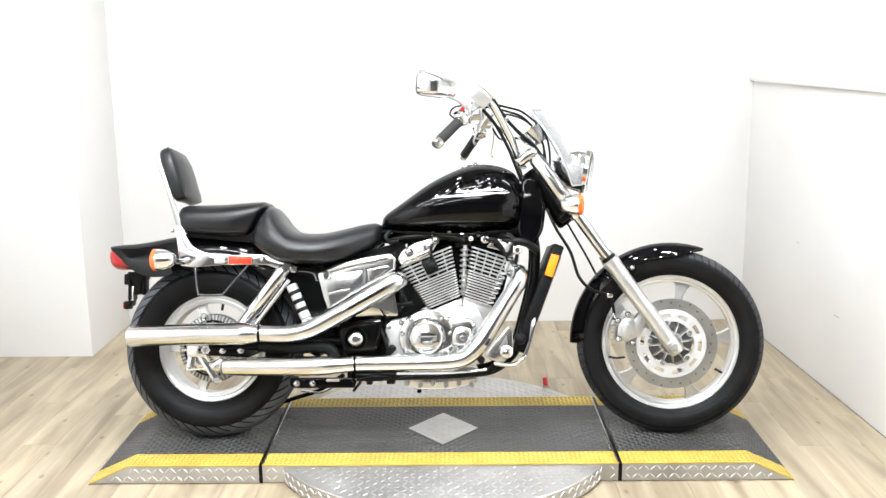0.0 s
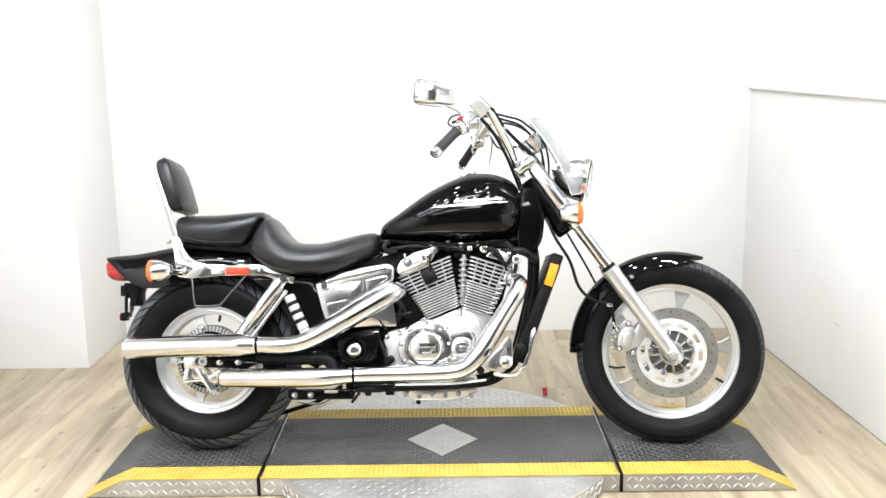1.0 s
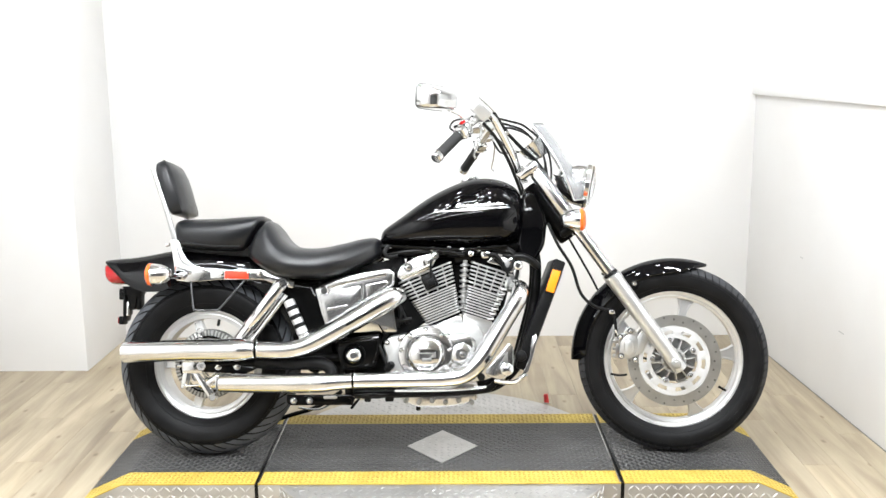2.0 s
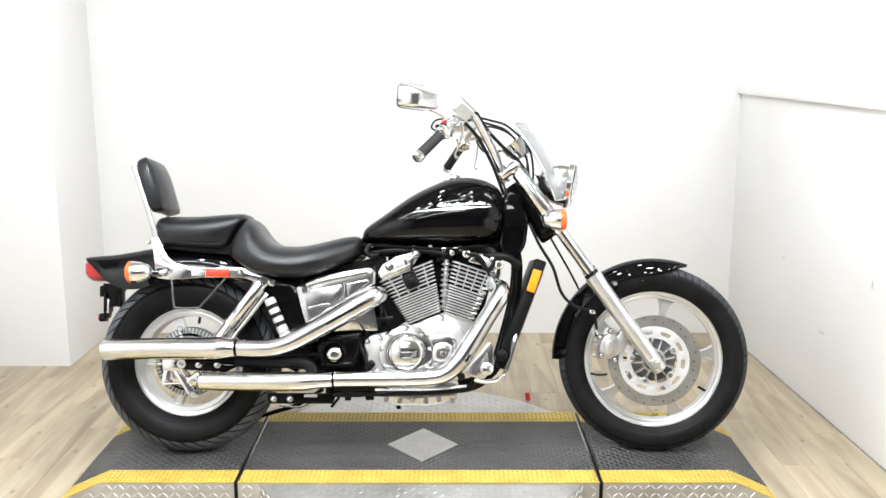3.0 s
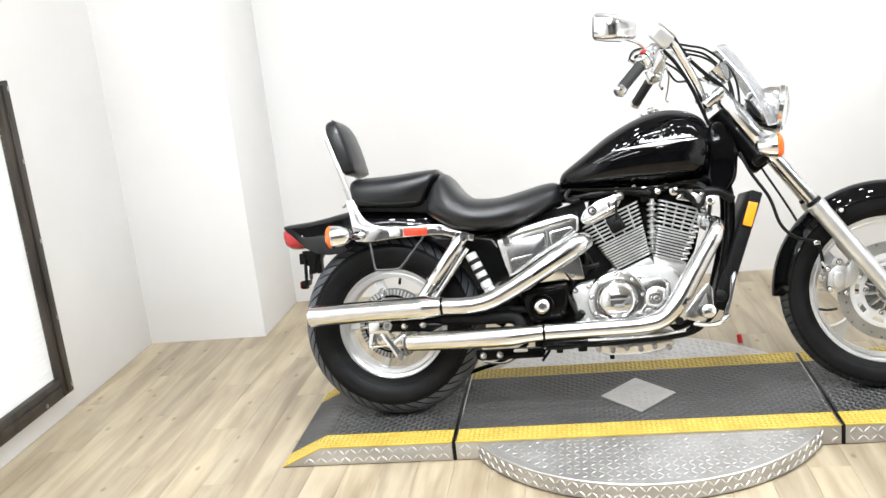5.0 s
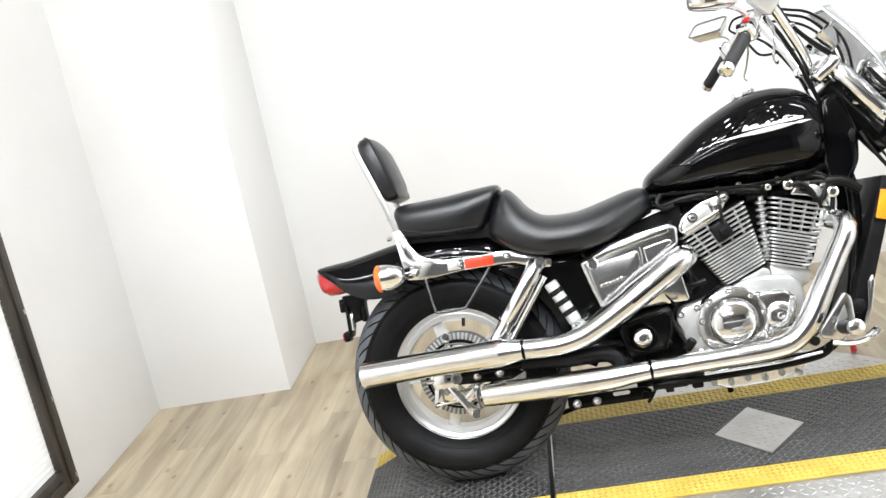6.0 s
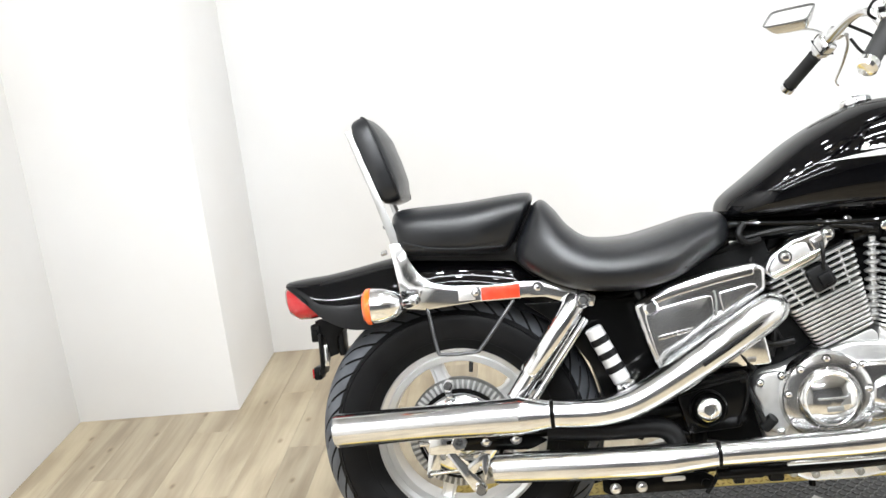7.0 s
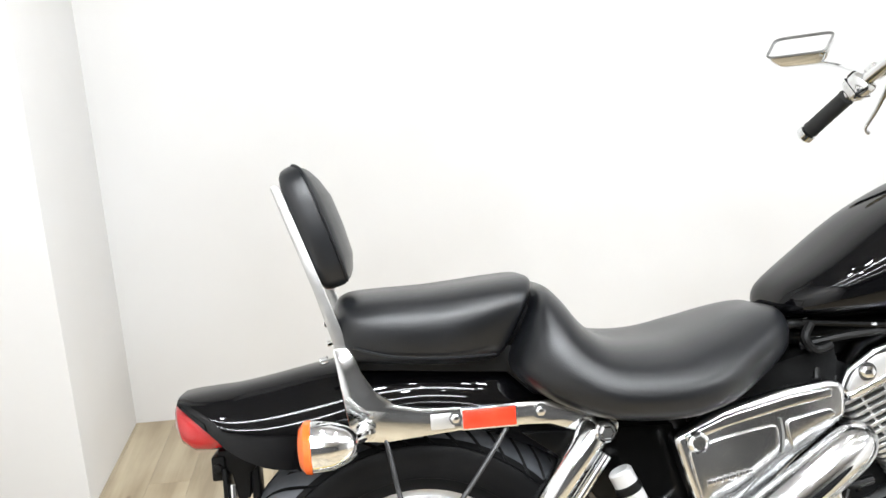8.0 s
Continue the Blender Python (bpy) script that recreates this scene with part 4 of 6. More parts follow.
# handlebar and controls
bar_half = [(0.304, -0.035, 1.006), (0.300, -0.075, 1.014), (0.282, -0.115, 1.065), (0.242, -0.150, 1.145), (0.212, -0.180, 1.192), (0.178, -0.245, 1.183), (0.114, -0.352, 1.108), (0.054, -0.428, 1.036)]
bars = fp("handlebar", tube([(x, -y, z) for x, y, z in reversed(bar_half)] + bar_half, 0.0127, 20, 8), CHROME, None, "wide chrome pull-back handlebar")
for side in (1, -1):
    fp("riser", tube([(0.315, -side * 0.05, 0.965), (0.300, -side * 0.05, 1.005)], 0.019, 20), CHROME, bars)
    fp("riser_cap", moved(box(0.298, -side * 0.05, 1.012, 0.045, 0.034, 0.03, 0.008, 3), Matrix.Identity(4)), CHROME, bars)
    a, b = Vector((0.118, -side * 0.346, 1.113)), Vector((0.056, -side * 0.425, 1.039))
    g = fp("grip", lathe([(0, 0.0165), (0.004, 0.0185)] + [(0.008 + 0.0075 * k, 0.0175 if k % 2 else 0.0168) for k in range(13)] + [(0.108, 0.0185), (0.112, 0.0165)], a, b - a, 24), GRIP, bars, "ribbed black rubber grip")
    fp("bar_end", lathe([(0, 0.014), (0.002, 0.020), (0.016, 0.020), (0.022, 0.015), (0.023, 0.0)], a + (b - a).normalized() * 0.113, b - a, 24), CHROME, bars, "chrome bar end")
    e = (a - b).normalized()
    q = a + e * 0.032
    m = frame_to(q, e)
    sw = fp("switch_housing", moved(box(0, 0, 0, 0.045, 0.05, 0.052, 0.012, 3), m), CHROME, bars, "chrome switch housing")
    fp("switch_button", moved(box(-0.004, 0.026, 0.006, 0.016, 0.010, 0.02, 0.004), m), RED if side > 0 else PLASTIC, sw, "red engine switch" if side > 0 else "black switch")
    fp("switch_button", moved(box(0.012, 0.024, -0.014, 0.012, 0.010, 0.012, 0.003), m), PLASTIC, sw)
    fp("switch_seam", moved(box(0, 0, -0.004, 0.0462, 0.0512, 0.0016), m), PLASTIC, sw)
    # lever with its perch
    q2 = a + e * 0.075
    fp("lever_perch", moved(box(0.012, 0.004, 0, 0.040, 0.034, 0.03, 0.008, 3), frame_to(q2, e)), CHROME, bars)
    fp("lever", tube([(q2.x + 0.030, q2.y, q2.z - 0.004, 0.008), (q2.x + 0.036, q2.y - side * 0.025, q2.z - 0.032, 0.007), (q2.x + 0.028, q2.y - side * 0.065, q2.z - 0.078, 0.0055), (q2.x + 0.018, q2.y - side * 0.095, q2.z - 0.112, 0.005), (q2.x + 0.026, q2.y - side * 0.103, q2.z - 0.124, 0.008)], 0.007, 12, 6, 0.6), POLISHED, bars, "polished lever")
    # mirror: shell that tapers from the glass to the stem
    c = Vector((0.038, -0.372, 1.237)) if side > 0 else Vector((0.096, 0.560, 1.240))
    back = (Vector((-0.84, 0.52, 0.10)) if side > 0 else Vector((-0.482, -0.481, 0.733))).normalized()
    wide = Vector((0, 0, 1)).cross(back).normalized()
    tall = back.cross(wide)
    out = []
    for h, sc_, sh in ((-0.066, 0.50, -0.010), (-0.062, 0.66, -0.008), (-0.046, 0.84, -0.005), (-0.020, 0.96, -0.002), (0.0, 1.0, 0), (0.004, 0.985, 0), (0.003, 0.90, 0)):
        ring = []
        h *= 1.0 if side > 0 else 0.55
        for k in range(32):
            t = 2 * math.pi * k / 32
            u, v = se(math.cos(t), 0.32) * (0.079 if side > 0 else 0.074) * sc_, se(math.sin(t), 0.32) * (0.040 if side > 0 else 0.034) * sc_ + sh
            ring.append(tuple(c + back * h + wide * u + tall * v))
        out.append(ring)
    mi = fp("mirror", loft(out), CHROME, bars, "chrome rear-view mirror")
    rimb = [tuple(Vector(p) + back * 0.001) for p in out[-2]]
    # rim grey instead of chrome: a dark reflection put into its colour
    fp("mirror_rim", tube(rimb + rimb[:1], 0.0028, 6, 1), GREYCAST, mi)
    g0 = out[-1]
    glass = [tuple(Vector(p) + back * 0.0004) for p in g0]
    fp("mirror_glass", (glass + [tuple(Vector(p) - back * 0.002) for p in g0], [tuple(range(32)), tuple(range(63, 31, -1))] + [(k, (k + 1) % 32, 32 + (k + 1) % 32, 32 + k) for k in range(32)]), MIRROR, mi)
    root = Vector((0.146, -side * 0.292, 1.140))
    foot = Vector((0.080, -0.362, 1.200)) if side > 0 else c - back * 0.05
    fp("mirror_stem", tube([tuple(foot), tuple(foot.lerp(root, 0.4) + Vector((0.012, 0, 0.008))), tuple(foot.lerp(root, 0.8) + Vector((0.008, 0, 0.006))), tuple(root)], 0.0055, 12), CHROME, mi)
bp("lever_loop", tube([(0.092, -0.300, 1.146), (0.072, -0.303, 1.142), (0.060, -0.305, 1.134), (0.052, -0.306, 1.116), (0.066, -0.304, 1.104)], 0.0030, 8), CABLE, bars, "thin black loop beside the switch")
# front brake reservoir
fp("brake_reservoir", moved(box(0, 0, 0, 0.068, 0.062, 0.050, 0.010, 3), Matrix.Translation((0.186, -0.252, 1.206)) @ Euler((0.25, 0.75, 0.35)).to_matrix().to_4x4()), SATIN, bars, "chrome brake fluid reservoir")
fp("reservoir_lid", moved(box(0, 0, 0.028, 0.072, 0.066, 0.008, 0.003), Matrix.Translation((0.186, -0.252, 1.206)) @ Euler((0.25, 0.75, 0.35)).to_matrix().to_4x4()), SATIN, bars)
CABLES = [
    [(0.150, -0.215, 1.188), (0.212, -0.144, 1.192), (0.268, -0.086, 1.184), (0.330, -0.059, 1.163), (0.403, -0.036, 1.086), (0.418, -0.034, 0.985), (0.400, -0.034, 0.92)],
    [(0.150, -0.200, 1.176), (0.212, -0.134, 1.180), (0.268, -0.080, 1.170), (0.325, -0.052, 1.148), (0.385, -0.030, 1.075), (0.402, -0.026, 0.98), (0.38, -0.026, 0.90)],
    [(0.222, -0.170, 1.208), (0.267, -0.111, 1.139), (0.318, -0.085, 1.085), (0.364, -0.066, 1.044), (0.405, -0.060, 0.985)],
    [(0.228, -0.160, 1.196), (0.275, -0.104, 1.128), (0.326, -0.078, 1.072), (0.370, -0.058, 1.03), (0.405, -0.052, 0.96)],
    [(0.190, -0.205, 1.165), (0.228, -0.150, 1.120), (0.268, -0.110, 1.045), (0.292, -0.085, 0.985), (0.315, -0.07, 0.92)],
    [(0.182, 0.25, 1.17), (0.235, 0.18, 1.12), (0.280, 0.12, 1.04), (0.305, 0.08, 0.97), (0.33, 0.06, 0.88)],
    [(0.205, 0.24, 1.19), (0.270, 0.16, 1.180), (0.340, 0.09, 1.14), (0.392, 0.05, 1.06), (0.390, 0.04, 0.95)],
    [(0.190, 0.28, 1.14), (0.215, 0.26, 1.10), (0.245, 0.20, 1.09), (0.288, 0.13, 1.09), (0.34, 0.06, 1.06)],
]
for k, c in enumerate(CABLES):
    fp("cable", tube(c, 0.0062 if k in (2, 4) else 0.0042, 8), CABLE, bars, "black control cable")
fp("cable_clip", box(0.267, -0.111, 1.139, 0.016, 0.03, 0.012, 0.003), CHROME, bars)


def signal(x, off, z, side, ahead, put):
    """A bullet-shaped turn signal: chrome shell, coloured lens, short arm."""
    p = (x, -side * off, z)
    sh = put("turn_signal", lathe([(0.011, 0.008), (0.014, 0.017), (0.026, 0.026), (0.048, 0.0345), (0.070, 0.037), (0.076, 0.037), (0.077, 0.034)], p, (ahead, 0, 0.0), 32), CHROME, None, "chrome turn signal with orange lens")
    put("lens", lathe([(0, 0.037), (0.002, 0.0385), (0.010, 0.0375), (0.017, 0.030), (0.020, 0.015), (0.021, 0.0)], (x + ahead * 0.0765, -side * off, z), (ahead, 0, 0), 32), ORANGE, sh, "orange plastic lens")
    return sh


for side in (1, -1):
    s1 = signal(0.440, 0.176, 0.832, side, 1, fp)
    fp("arm", join(tube([(0.465, -side * 0.150, 0.829), (0.468, -side * 0.12, 0.826), (0.470, -side * 0.10, 0.82)], 0.010, 14), rod((0.47, -side * 0.17, 0.829), (0.47, -side * 0.135, 0.829), 0.013, 16)), CHROME, s1)
    s2 = signal(-0.884, 0.225, 0.637, side, -1, bp)
    bp("arm", join(tube([(-0.915, -side * 0.20, 0.632), (-0.895, -side * 0.165, 0.632), (-0.885, -side * 0.13, 0.632)], 0.010, 14), lathe([(0, 0.014), (0.012, 0.014), (0.014, 0.010)], (-0.885, -side * 0.128, 0.632), (0, -side, 0), 16)), CHROME, s2)

# ---- tank ----
TANK = [  # x, half width, foot, crown
    (-0.197, 0.050, 0.750, 0.776), (-0.182, 0.092, 0.740, 0.801), (-0.120, 0.130, 0.735, 0.845), (-0.030, 0.150, 0.731, 0.909), (0.050, 0.158, 0.727, 0.951),
    (0.117, 0.156, 0.724, 0.975), (0.175, 0.156, 0.724, 0.981), (0.224, 0.148, 0.728, 0.975), (0.265, 0.132, 0.738, 0.960), (0.296, 0.106, 0.765, 0.934), (0.310, 0.06, 0.82, 0.894)]
rings = []
for x, hw, zb, zt in table(TANK, 4):
    mid = zb + (zt - zb) * 0.42
    rings.append(oval(x, 0, mid, hw, zt - mid, mid - zb, 2.7, 56, 2.5))
tank = bp("fuel_tank", loft(rings), PAINT, None, "gloss black teardrop fuel tank", 70)
for side in (1, -1):
    # long pointed flash with a row of raised bars over it
    def on_tank(x, z, lift):
        rows_ = [r for r in TANK]
        hw = np.interp(x, [r[0] for r in rows_], [r[1] for r in rows_])
        zb, zt = np.interp(x, [r[0] for r in rows_], [r[2] for r in rows_]), np.interp(x, [r[0] for r in rows_], [r[3] for r in rows_])
        mid = zb + (zt - zb) * 0.42
        v = min(0.999, max(0, (z - mid) / (zt - mid)))
        y = hw * (1 - v ** 2.5) ** (1 / 2.5)
        return (x, -side * (y + lift), z)

    vs, fs = [], []
    nseg = 24
    for i in range(nseg + 1):
        t = i / nseg
        x = -0.012 + 0.272 * t
        h = 0.0012 + 0.0155 * math.sin(math.pi * min(1, t * 1.15) ** 1.6) if t < 0.87 else 0.0015 + 0.009 * (1 - t) / 0.13
        zc = 0.847 + 0.020 * t ** 0.8
        for dz, lift in ((-h * 0.5, -0.001), (-h * 0.35, 0.004), (h * 0.35, 0.004), (h * 0.5, -0.001)):
            vs.append(on_tank(x, zc + dz, lift))
        if i:
            for j in range(3):
                a = (i - 1) * 4 + j
                fs.append((a, a + 1, a + 5, a + 4))
    bp("emblem_flash", (vs, fs), EMBLEM, tank, "pointed chrome emblem")
    # lettering too small to read: joined slanting bars along the flash
    for k, hgt in enumerate((0.016, 0.009, 0.010, 0.008, 0.014, 0.009, 0.010, 0.015, 0.009, 0.012, 0.008)):
        x0 = 0.070 + 0.0150 * k
        zz = 0.8655 + 0.0008 * k
        quad = [(x0, zz), (x0 + 0.0150, zz), (x0 + 0.0185, zz + hgt * 0.72), (x0 + 0.0115, zz + hgt), (x0 + 0.005, zz + hgt * 0.6)]
        vv = [on_tank(x, z, 0.0005) for x, z in quad] + [on_tank(x, z, 0.0042) for x, z in quad]
        bp("emblem_bar", (vv, [(5, 6, 7, 8, 9)] + [(q, (q + 1) % 5, 5 + (q + 1) % 5, 5 + q) for q in range(5)]), EMBLEM, tank)
bp("filler_cap", lathe([(0, 0.034), (0.006, 0.036), (0.012, 0.034), (0.016, 0.026), (0.018, 0.0)], (0.122, 0, 0.973), (-0.22, 0, 1), 32), CHROME, tank, "chrome filler cap")
bp("cap_lever", box(0.125, 0, 0.993, 0.03, 0.012, 0.01, 0.004), CHROME, tank)
bp("tank_seam", tube([(-0.17, -0.085, 0.737), (-0.05, -0.118, 0.727), (0.1, -0.142, 0.720), (0.25, -0.128, 0.731)], 0.005, 8), FRAMEBLACK, tank)
bp("tank_seam", tube([(-0.17, 0.085, 0.737), (-0.05, 0.118, 0.727), (0.1, 0.142, 0.720), (0.25, 0.128, 0.731)], 0.005, 8), FRAMEBLACK, tank)
bp("tank_bracket", join(box(-0.195, 0, 0.745, 0.05, 0.05, 0.035, 0.008), rod((-0.195, -0.045, 0.752), (-0.195, 0.045, 0.752), 0.011, 14), tube([(-0.215, -0.07, 0.71), (-0.19, -0.08, 0.735), (-0.165, -0.085, 0.73)], 0.008, 10)), FRAMEBLACK, tank)

# ---- seats ----
def cushion(rows, low, crown, n=5, dish=0.0, slant=None):
    rings = []
    for x, hw, zb, zm, zt in table(rows, n):
        ring = []
        for k in range(64):
            a = 2 * math.pi * k / 64
            e = crown if math.sin(a) > 0 else low
            c, s_ = se(math.cos(a), 2 / e), se(math.sin(a), 2 / e)
            z = zm + ((zt - zm) if s_ > 0 else (zm - zb)) * s_
            if s_ > 0:
                z -= dish * max(0, 1 - (c / 0.8) ** 2) ** 2
            xx = x + (0.52 * (z - 0.838) * slant(x) if slant else 0)
            ring.append((xx, hw * c * (1 - 0.05 * max(0, -s_)), z))
        rings.append(ring)
    return loft(rings)


SEAT = [  # x, half width, underside, widest level, top
    (-0.600, 0.095, 0.746, 0.780, 0.812), (-0.596, 0.142, 0.720, 0.764, 0.834), (-0.580, 0.178, 0.694, 0.742, 0.838), (-0.548, 0.202, 0.666, 0.712, 0.814), (-0.512, 0.218, 0.642, 0.685, 0.775),
    (-0.470, 0.230, 0.624, 0.664, 0.746), (-0.405, 0.228, 0.618, 0.658, 0.741), (-0.330, 0.206, 0.632, 0.672, 0.756), (-0.260, 0.158, 0.662, 0.700, 0.773), (-0.215, 0.122, 0.688, 0.718, 0.776), (-0.194, 0.084, 0.704, 0.728, 0.760), (-0.188, 0.035, 0.716, 0.728, 0.744)]
seat = bp("rider_seat", cushion(SEAT, 5.0, 2.2, dish=0.010, slant=lambda x: max(0, min(1, (-0.40 - x) / 0.2))), VINYL, None, "smooth black vinyl rider seat", 70)
PILL = [
    (-0.922, 0.080, 0.780, 0.80, 0.822), (-0.912, 0.120, 0.746, 0.788, 0.834), (-0.880, 0.142, 0.730, 0.776, 0.840), (-0.770, 0.150, 0.722, 0.770, 0.842), (-0.690, 0.150, 0.718, 0.775, 0.848),
    (-0.632, 0.143, 0.718, 0.785, 0.851), (-0.612, 0.132, 0.726, 0.788, 0.846), (-0.603, 0.095, 0.752, 0.793, 0.831)]
pil = bp("pillion_seat", cushion(PILL, 5.0, 2.9, dish=0.003, slant=lambda x: max(0, min(1, (x + 0.85) / 0.2))), VINYL, None, "smooth black vinyl pillion seat", 70)
for side in (1, -1):
    bp("side_seam", tube([(-0.895, -side * 0.137, 0.762), (-0.84, -side * 0.1465, 0.746), (-0.77, -side * 0.1485, 0.738), (-0.68, -side * 0.1485, 0.736)], 0.0020, 6), VINYL, pil)
bp("seat_joint", loft([oval(x, 0, 0.765, hw, 0.055, 0.05, 3, 24) for x, hw in ((-0.655, 0.10), (-0.625, 0.112), (-0.60, 0.11), (-0.575, 0.10))]), DARKGAP)
bp("seat_base", prism([(-0.90, 0.722), (-0.66, 0.700), (-0.62, 0.662), (-0.50, 0.636), (-0.40, 0.630), (-0.22, 0.690), (-0.22, 0.71), (-0.62, 0.74), (-0.88, 0.76)], -0.10, 0.10, 0.004), PLASTIC)

# backrest: a flat-backed pad with a swelling front, piped along the front edge
bt = Vector((-0.315, 0, 1)).normalized()
bn = Vector((1, 0, 0.315)).normalized()
b0 = Vector((-0.914, 0, 0.853))
PAD = ((0, 0.094, -0.010, 0.014), (0.004, 0.106, -0.017, 0.019), (0.014, 0.114, -0.021, 0.0215), (0.04, 0.119, -0.0235, 0.0225), (0.09, 0.122, -0.0245, 0.0225), (0.14, 0.121, -0.0245, 0.0215), (0.172, 0.114, -0.0235, 0.0195), (0.190, 0.103, -0.021, 0.016), (0.199, 0.088, -0.016, 0.010), (0.203, 0.068, -0.010, 0.003))
rings = []
for h, hw, t0, t1 in PAD:
    cr = min(0.012, (t1 - t0) * 0.45)
    swell = 0.020 * min(1, h / 0.05) ** 0.7 * min(1, max(0, 0.205 - h) / 0.06) ** 0.7
    face = [((hw - 0.002) * (1 - q / 6), t1 + swell * (1 - (1 - q / 6) ** 2.6)) for q in range(7)]
    face += [(-y, d_) for y, d_ in reversed(face[:-1])]
    edge = [(-hw, t1 - cr * 0.4), (-hw - 0.001, (t0 + t1) / 2), (-hw, t0 + cr), (-hw + cr * 0.3, t0 + cr * 0.3), (-hw + cr, t0)]
    ring = face + edge + [(-y, d_) for y, d_ in reversed(edge)]
    rings.append([tuple(b0 + bt * h + Vector((0, y, 0)) + bn * d_) for y, d_ in ring])
br = bp("backrest", loft(rings), VINYL, None, "padded black vinyl backrest", 50)
rim_ = [(h, hw - 0.0005, t1) for h, hw, t0, t1 in PAD[1:]] + [(0.2035, 0.0, 0.001)]
loop = [tuple(b0 + bt * h + Vector((0, w, 0)) + bn * d_) for h, w, d_ in rim_] + [tuple(b0 + bt * h + Vector((0, -w, 0)) + bn * d_) for h, w, d_ in reversed(rim_[:-1])]
bp("piping", tube(loop, 0.0021, 6, 3), VINYL, br)
for side in (1, -1):
    y = -side * 0.124
    sb = bp("sissy_bar", prism([(-0.927, 0.761), (-0.899, 0.761), (-0.886, 0.722), (-0.866, 0.690), (-0.840, 0.669), (-0.80, 0.659), (-0.735, 0.656), (-0.735, 0.621), (-0.86, 0.612), (-0.906, 0.618), (-0.913, 0.660)], y - 0.004, y + 0.004, 0.0015, 0.006), CHROME, br, "chrome backrest side plate")
    bp("upright", loft([[tuple(Vector(p) + Vector((u, v, 0))) for u, v in ((-w, -0.004), (-w * 0.7, -0.0055), (w * 0.7, -0.0055), (w, -0.004), (w, 0.004), (w * 0.7, 0.0055), (-w * 0.7, 0.0055), (-w, 0.004))] for p, w in (((-0.900, y + side * 0.006, 0.715), 0.012), ((-0.914, y + side * 0.006, 0.765), 0.0105), ((-0.940, y + side * 0.003, 0.849), 0.0080), ((-0.9945, y + side * 0.008, 1.009), 0.0072), ((-0.9965, y + side * 0.010, 1.015), 0.0045))]), DISCMETAL, sb, "bright flat upright")
    for bx, bz in ((-0.748, 0.640), (-0.889, 0.637)):
        bp("bolt", hexbolt((bx, y - side * 0.004, bz), (0, -side, 0), 0.0075), CHROME, sb)
    bp("stud", rod((-0.948, y + side * 0.012, 0.742), (-0.935, y + side * 0.012, 0.745), 0.006, 10), CHROME, sb)
bp("back_plate", moved(box(0, 0, 0.09, 0.004, 0.17, 0.13, 0.0015), Matrix.Translation(b0 - bn * 0.0275) @ Matrix.Rotation(math.atan2(-0.315, 1), 4, "Y")), CHROME, br)
bp("crossbar", rod((-0.932, -0.118, 0.800), (-0.932, 0.118, 0.800), 0.006), CHROME, br)

# ---- rear mudguard, rails, tail ----
FEND = [  # x, half width, rim, crown
    (-1.180, 0.060, 0.684, 0.694), (-1.160, 0.080, 0.670, 0.697), (-1.125, 0.096, 0.640, 0.700), (-1.088, 0.103, 0.606, 0.703), (-1.030, 0.108, 0.581, 0.712), (-0.960, 0.110, 0.583, 0.725), (-0.900, 0.110, 0.612, 0.733),
    (-0.800, 0.110, 0.632, 0.738), (-0.700, 0.110, 0.612, 0.728), (-0.600, 0.108, 0.566, 0.705), (-0.520, 0.100, 0.50, 0.670), (-0.470, 0.090, 0.44, 0.62)]
rings = []
for x, hw, zb, zt in table(FEND, 4):
    ring = []
    for lay in (0, 1):
        for j in range(25):
            a = math.pi * j / 24
            if lay:
                a = math.pi - a
            c, s_ = se(math.cos(a), 0.72), se(math.sin(a), 0.86)
            k = 0.0035 * lay
            ring.append((x, (hw - k) * c, zb + (zt - k - zb) * s_))
    rings.append(ring)
bp("rear_fender", loft(rings), PAINT, None, "gloss black rear mudguard", 60)
tl = bp("tail_light", loft([oval(x, 0, z, hw, u, u, 3.2, 28) for x, z, hw, u in ((-1.100, 0.640, 0.084, 0.030), (-1.130, 0.640, 0.087, 0.034), (-1.155, 0.642, 0.083, 0.036), (-1.175, 0.650, 0.070, 0.033), (-1.186, 0.660, 0.050, 0.022), (-1.189, 0.664, 0.03, 0.012))]), RED, None, "red tail light lens")
bp("lamp_base", prism([(-1.12, 0.628), (-1.05, 0.60), (-1.05, 0.66), (-1.12, 0.68)], -0.05, 0.05, 0.004), PLASTIC, tl)
pb = bp("plate_bracket", join(prism([(-1.128, 0.600), (-1.062, 0.600), (-1.062, 0.575), (-1.078, 0.560), (-1.082, 0.520), (-1.100, 0.515), (-1.108, 0.560), (-1.128, 0.575)], -0.03, 0.03, 0.003), box(-1.118, 0, 0.535, 0.008, 0.085, 0.075, 0.003), prism([(-1.118, 0.53), (-1.106, 0.53), (-1.118, 0.475), (-1.130, 0.475)], -0.028, 0.028, 0.002)), PLASTIC, None, "black number plate bracket without plate")
bp("lamp_housing", join(box(-1.128, 0, 0.572, 0.022, 0.07, 0.04, 0.004), rod((-1.128, -0.036, 0.574), (-1.128, -0.044, 0.574), 0.008, 10)), PLASTIC, pb)
bp("rubber_mount", box(-1.072, 0, 0.545, 0.014, 0.05, 0.06, 0.004), PLASTIC, pb)
bp("chrome_clip", box(-1.108, -0.032, 0.520, 0.010, 0.004, 0.05, 0.001), CHROME, pb)
bp("plate_reflector", box(-1.134, 0, 0.478, 0.018, 0.05, 0.030, 0.004), PLASTIC, pb)
bp("reflector_lens", box(-1.1445, 0, 0.478, 0.004, 0.044, 0.022, 0.0015), RED, pb, "small red reflector")
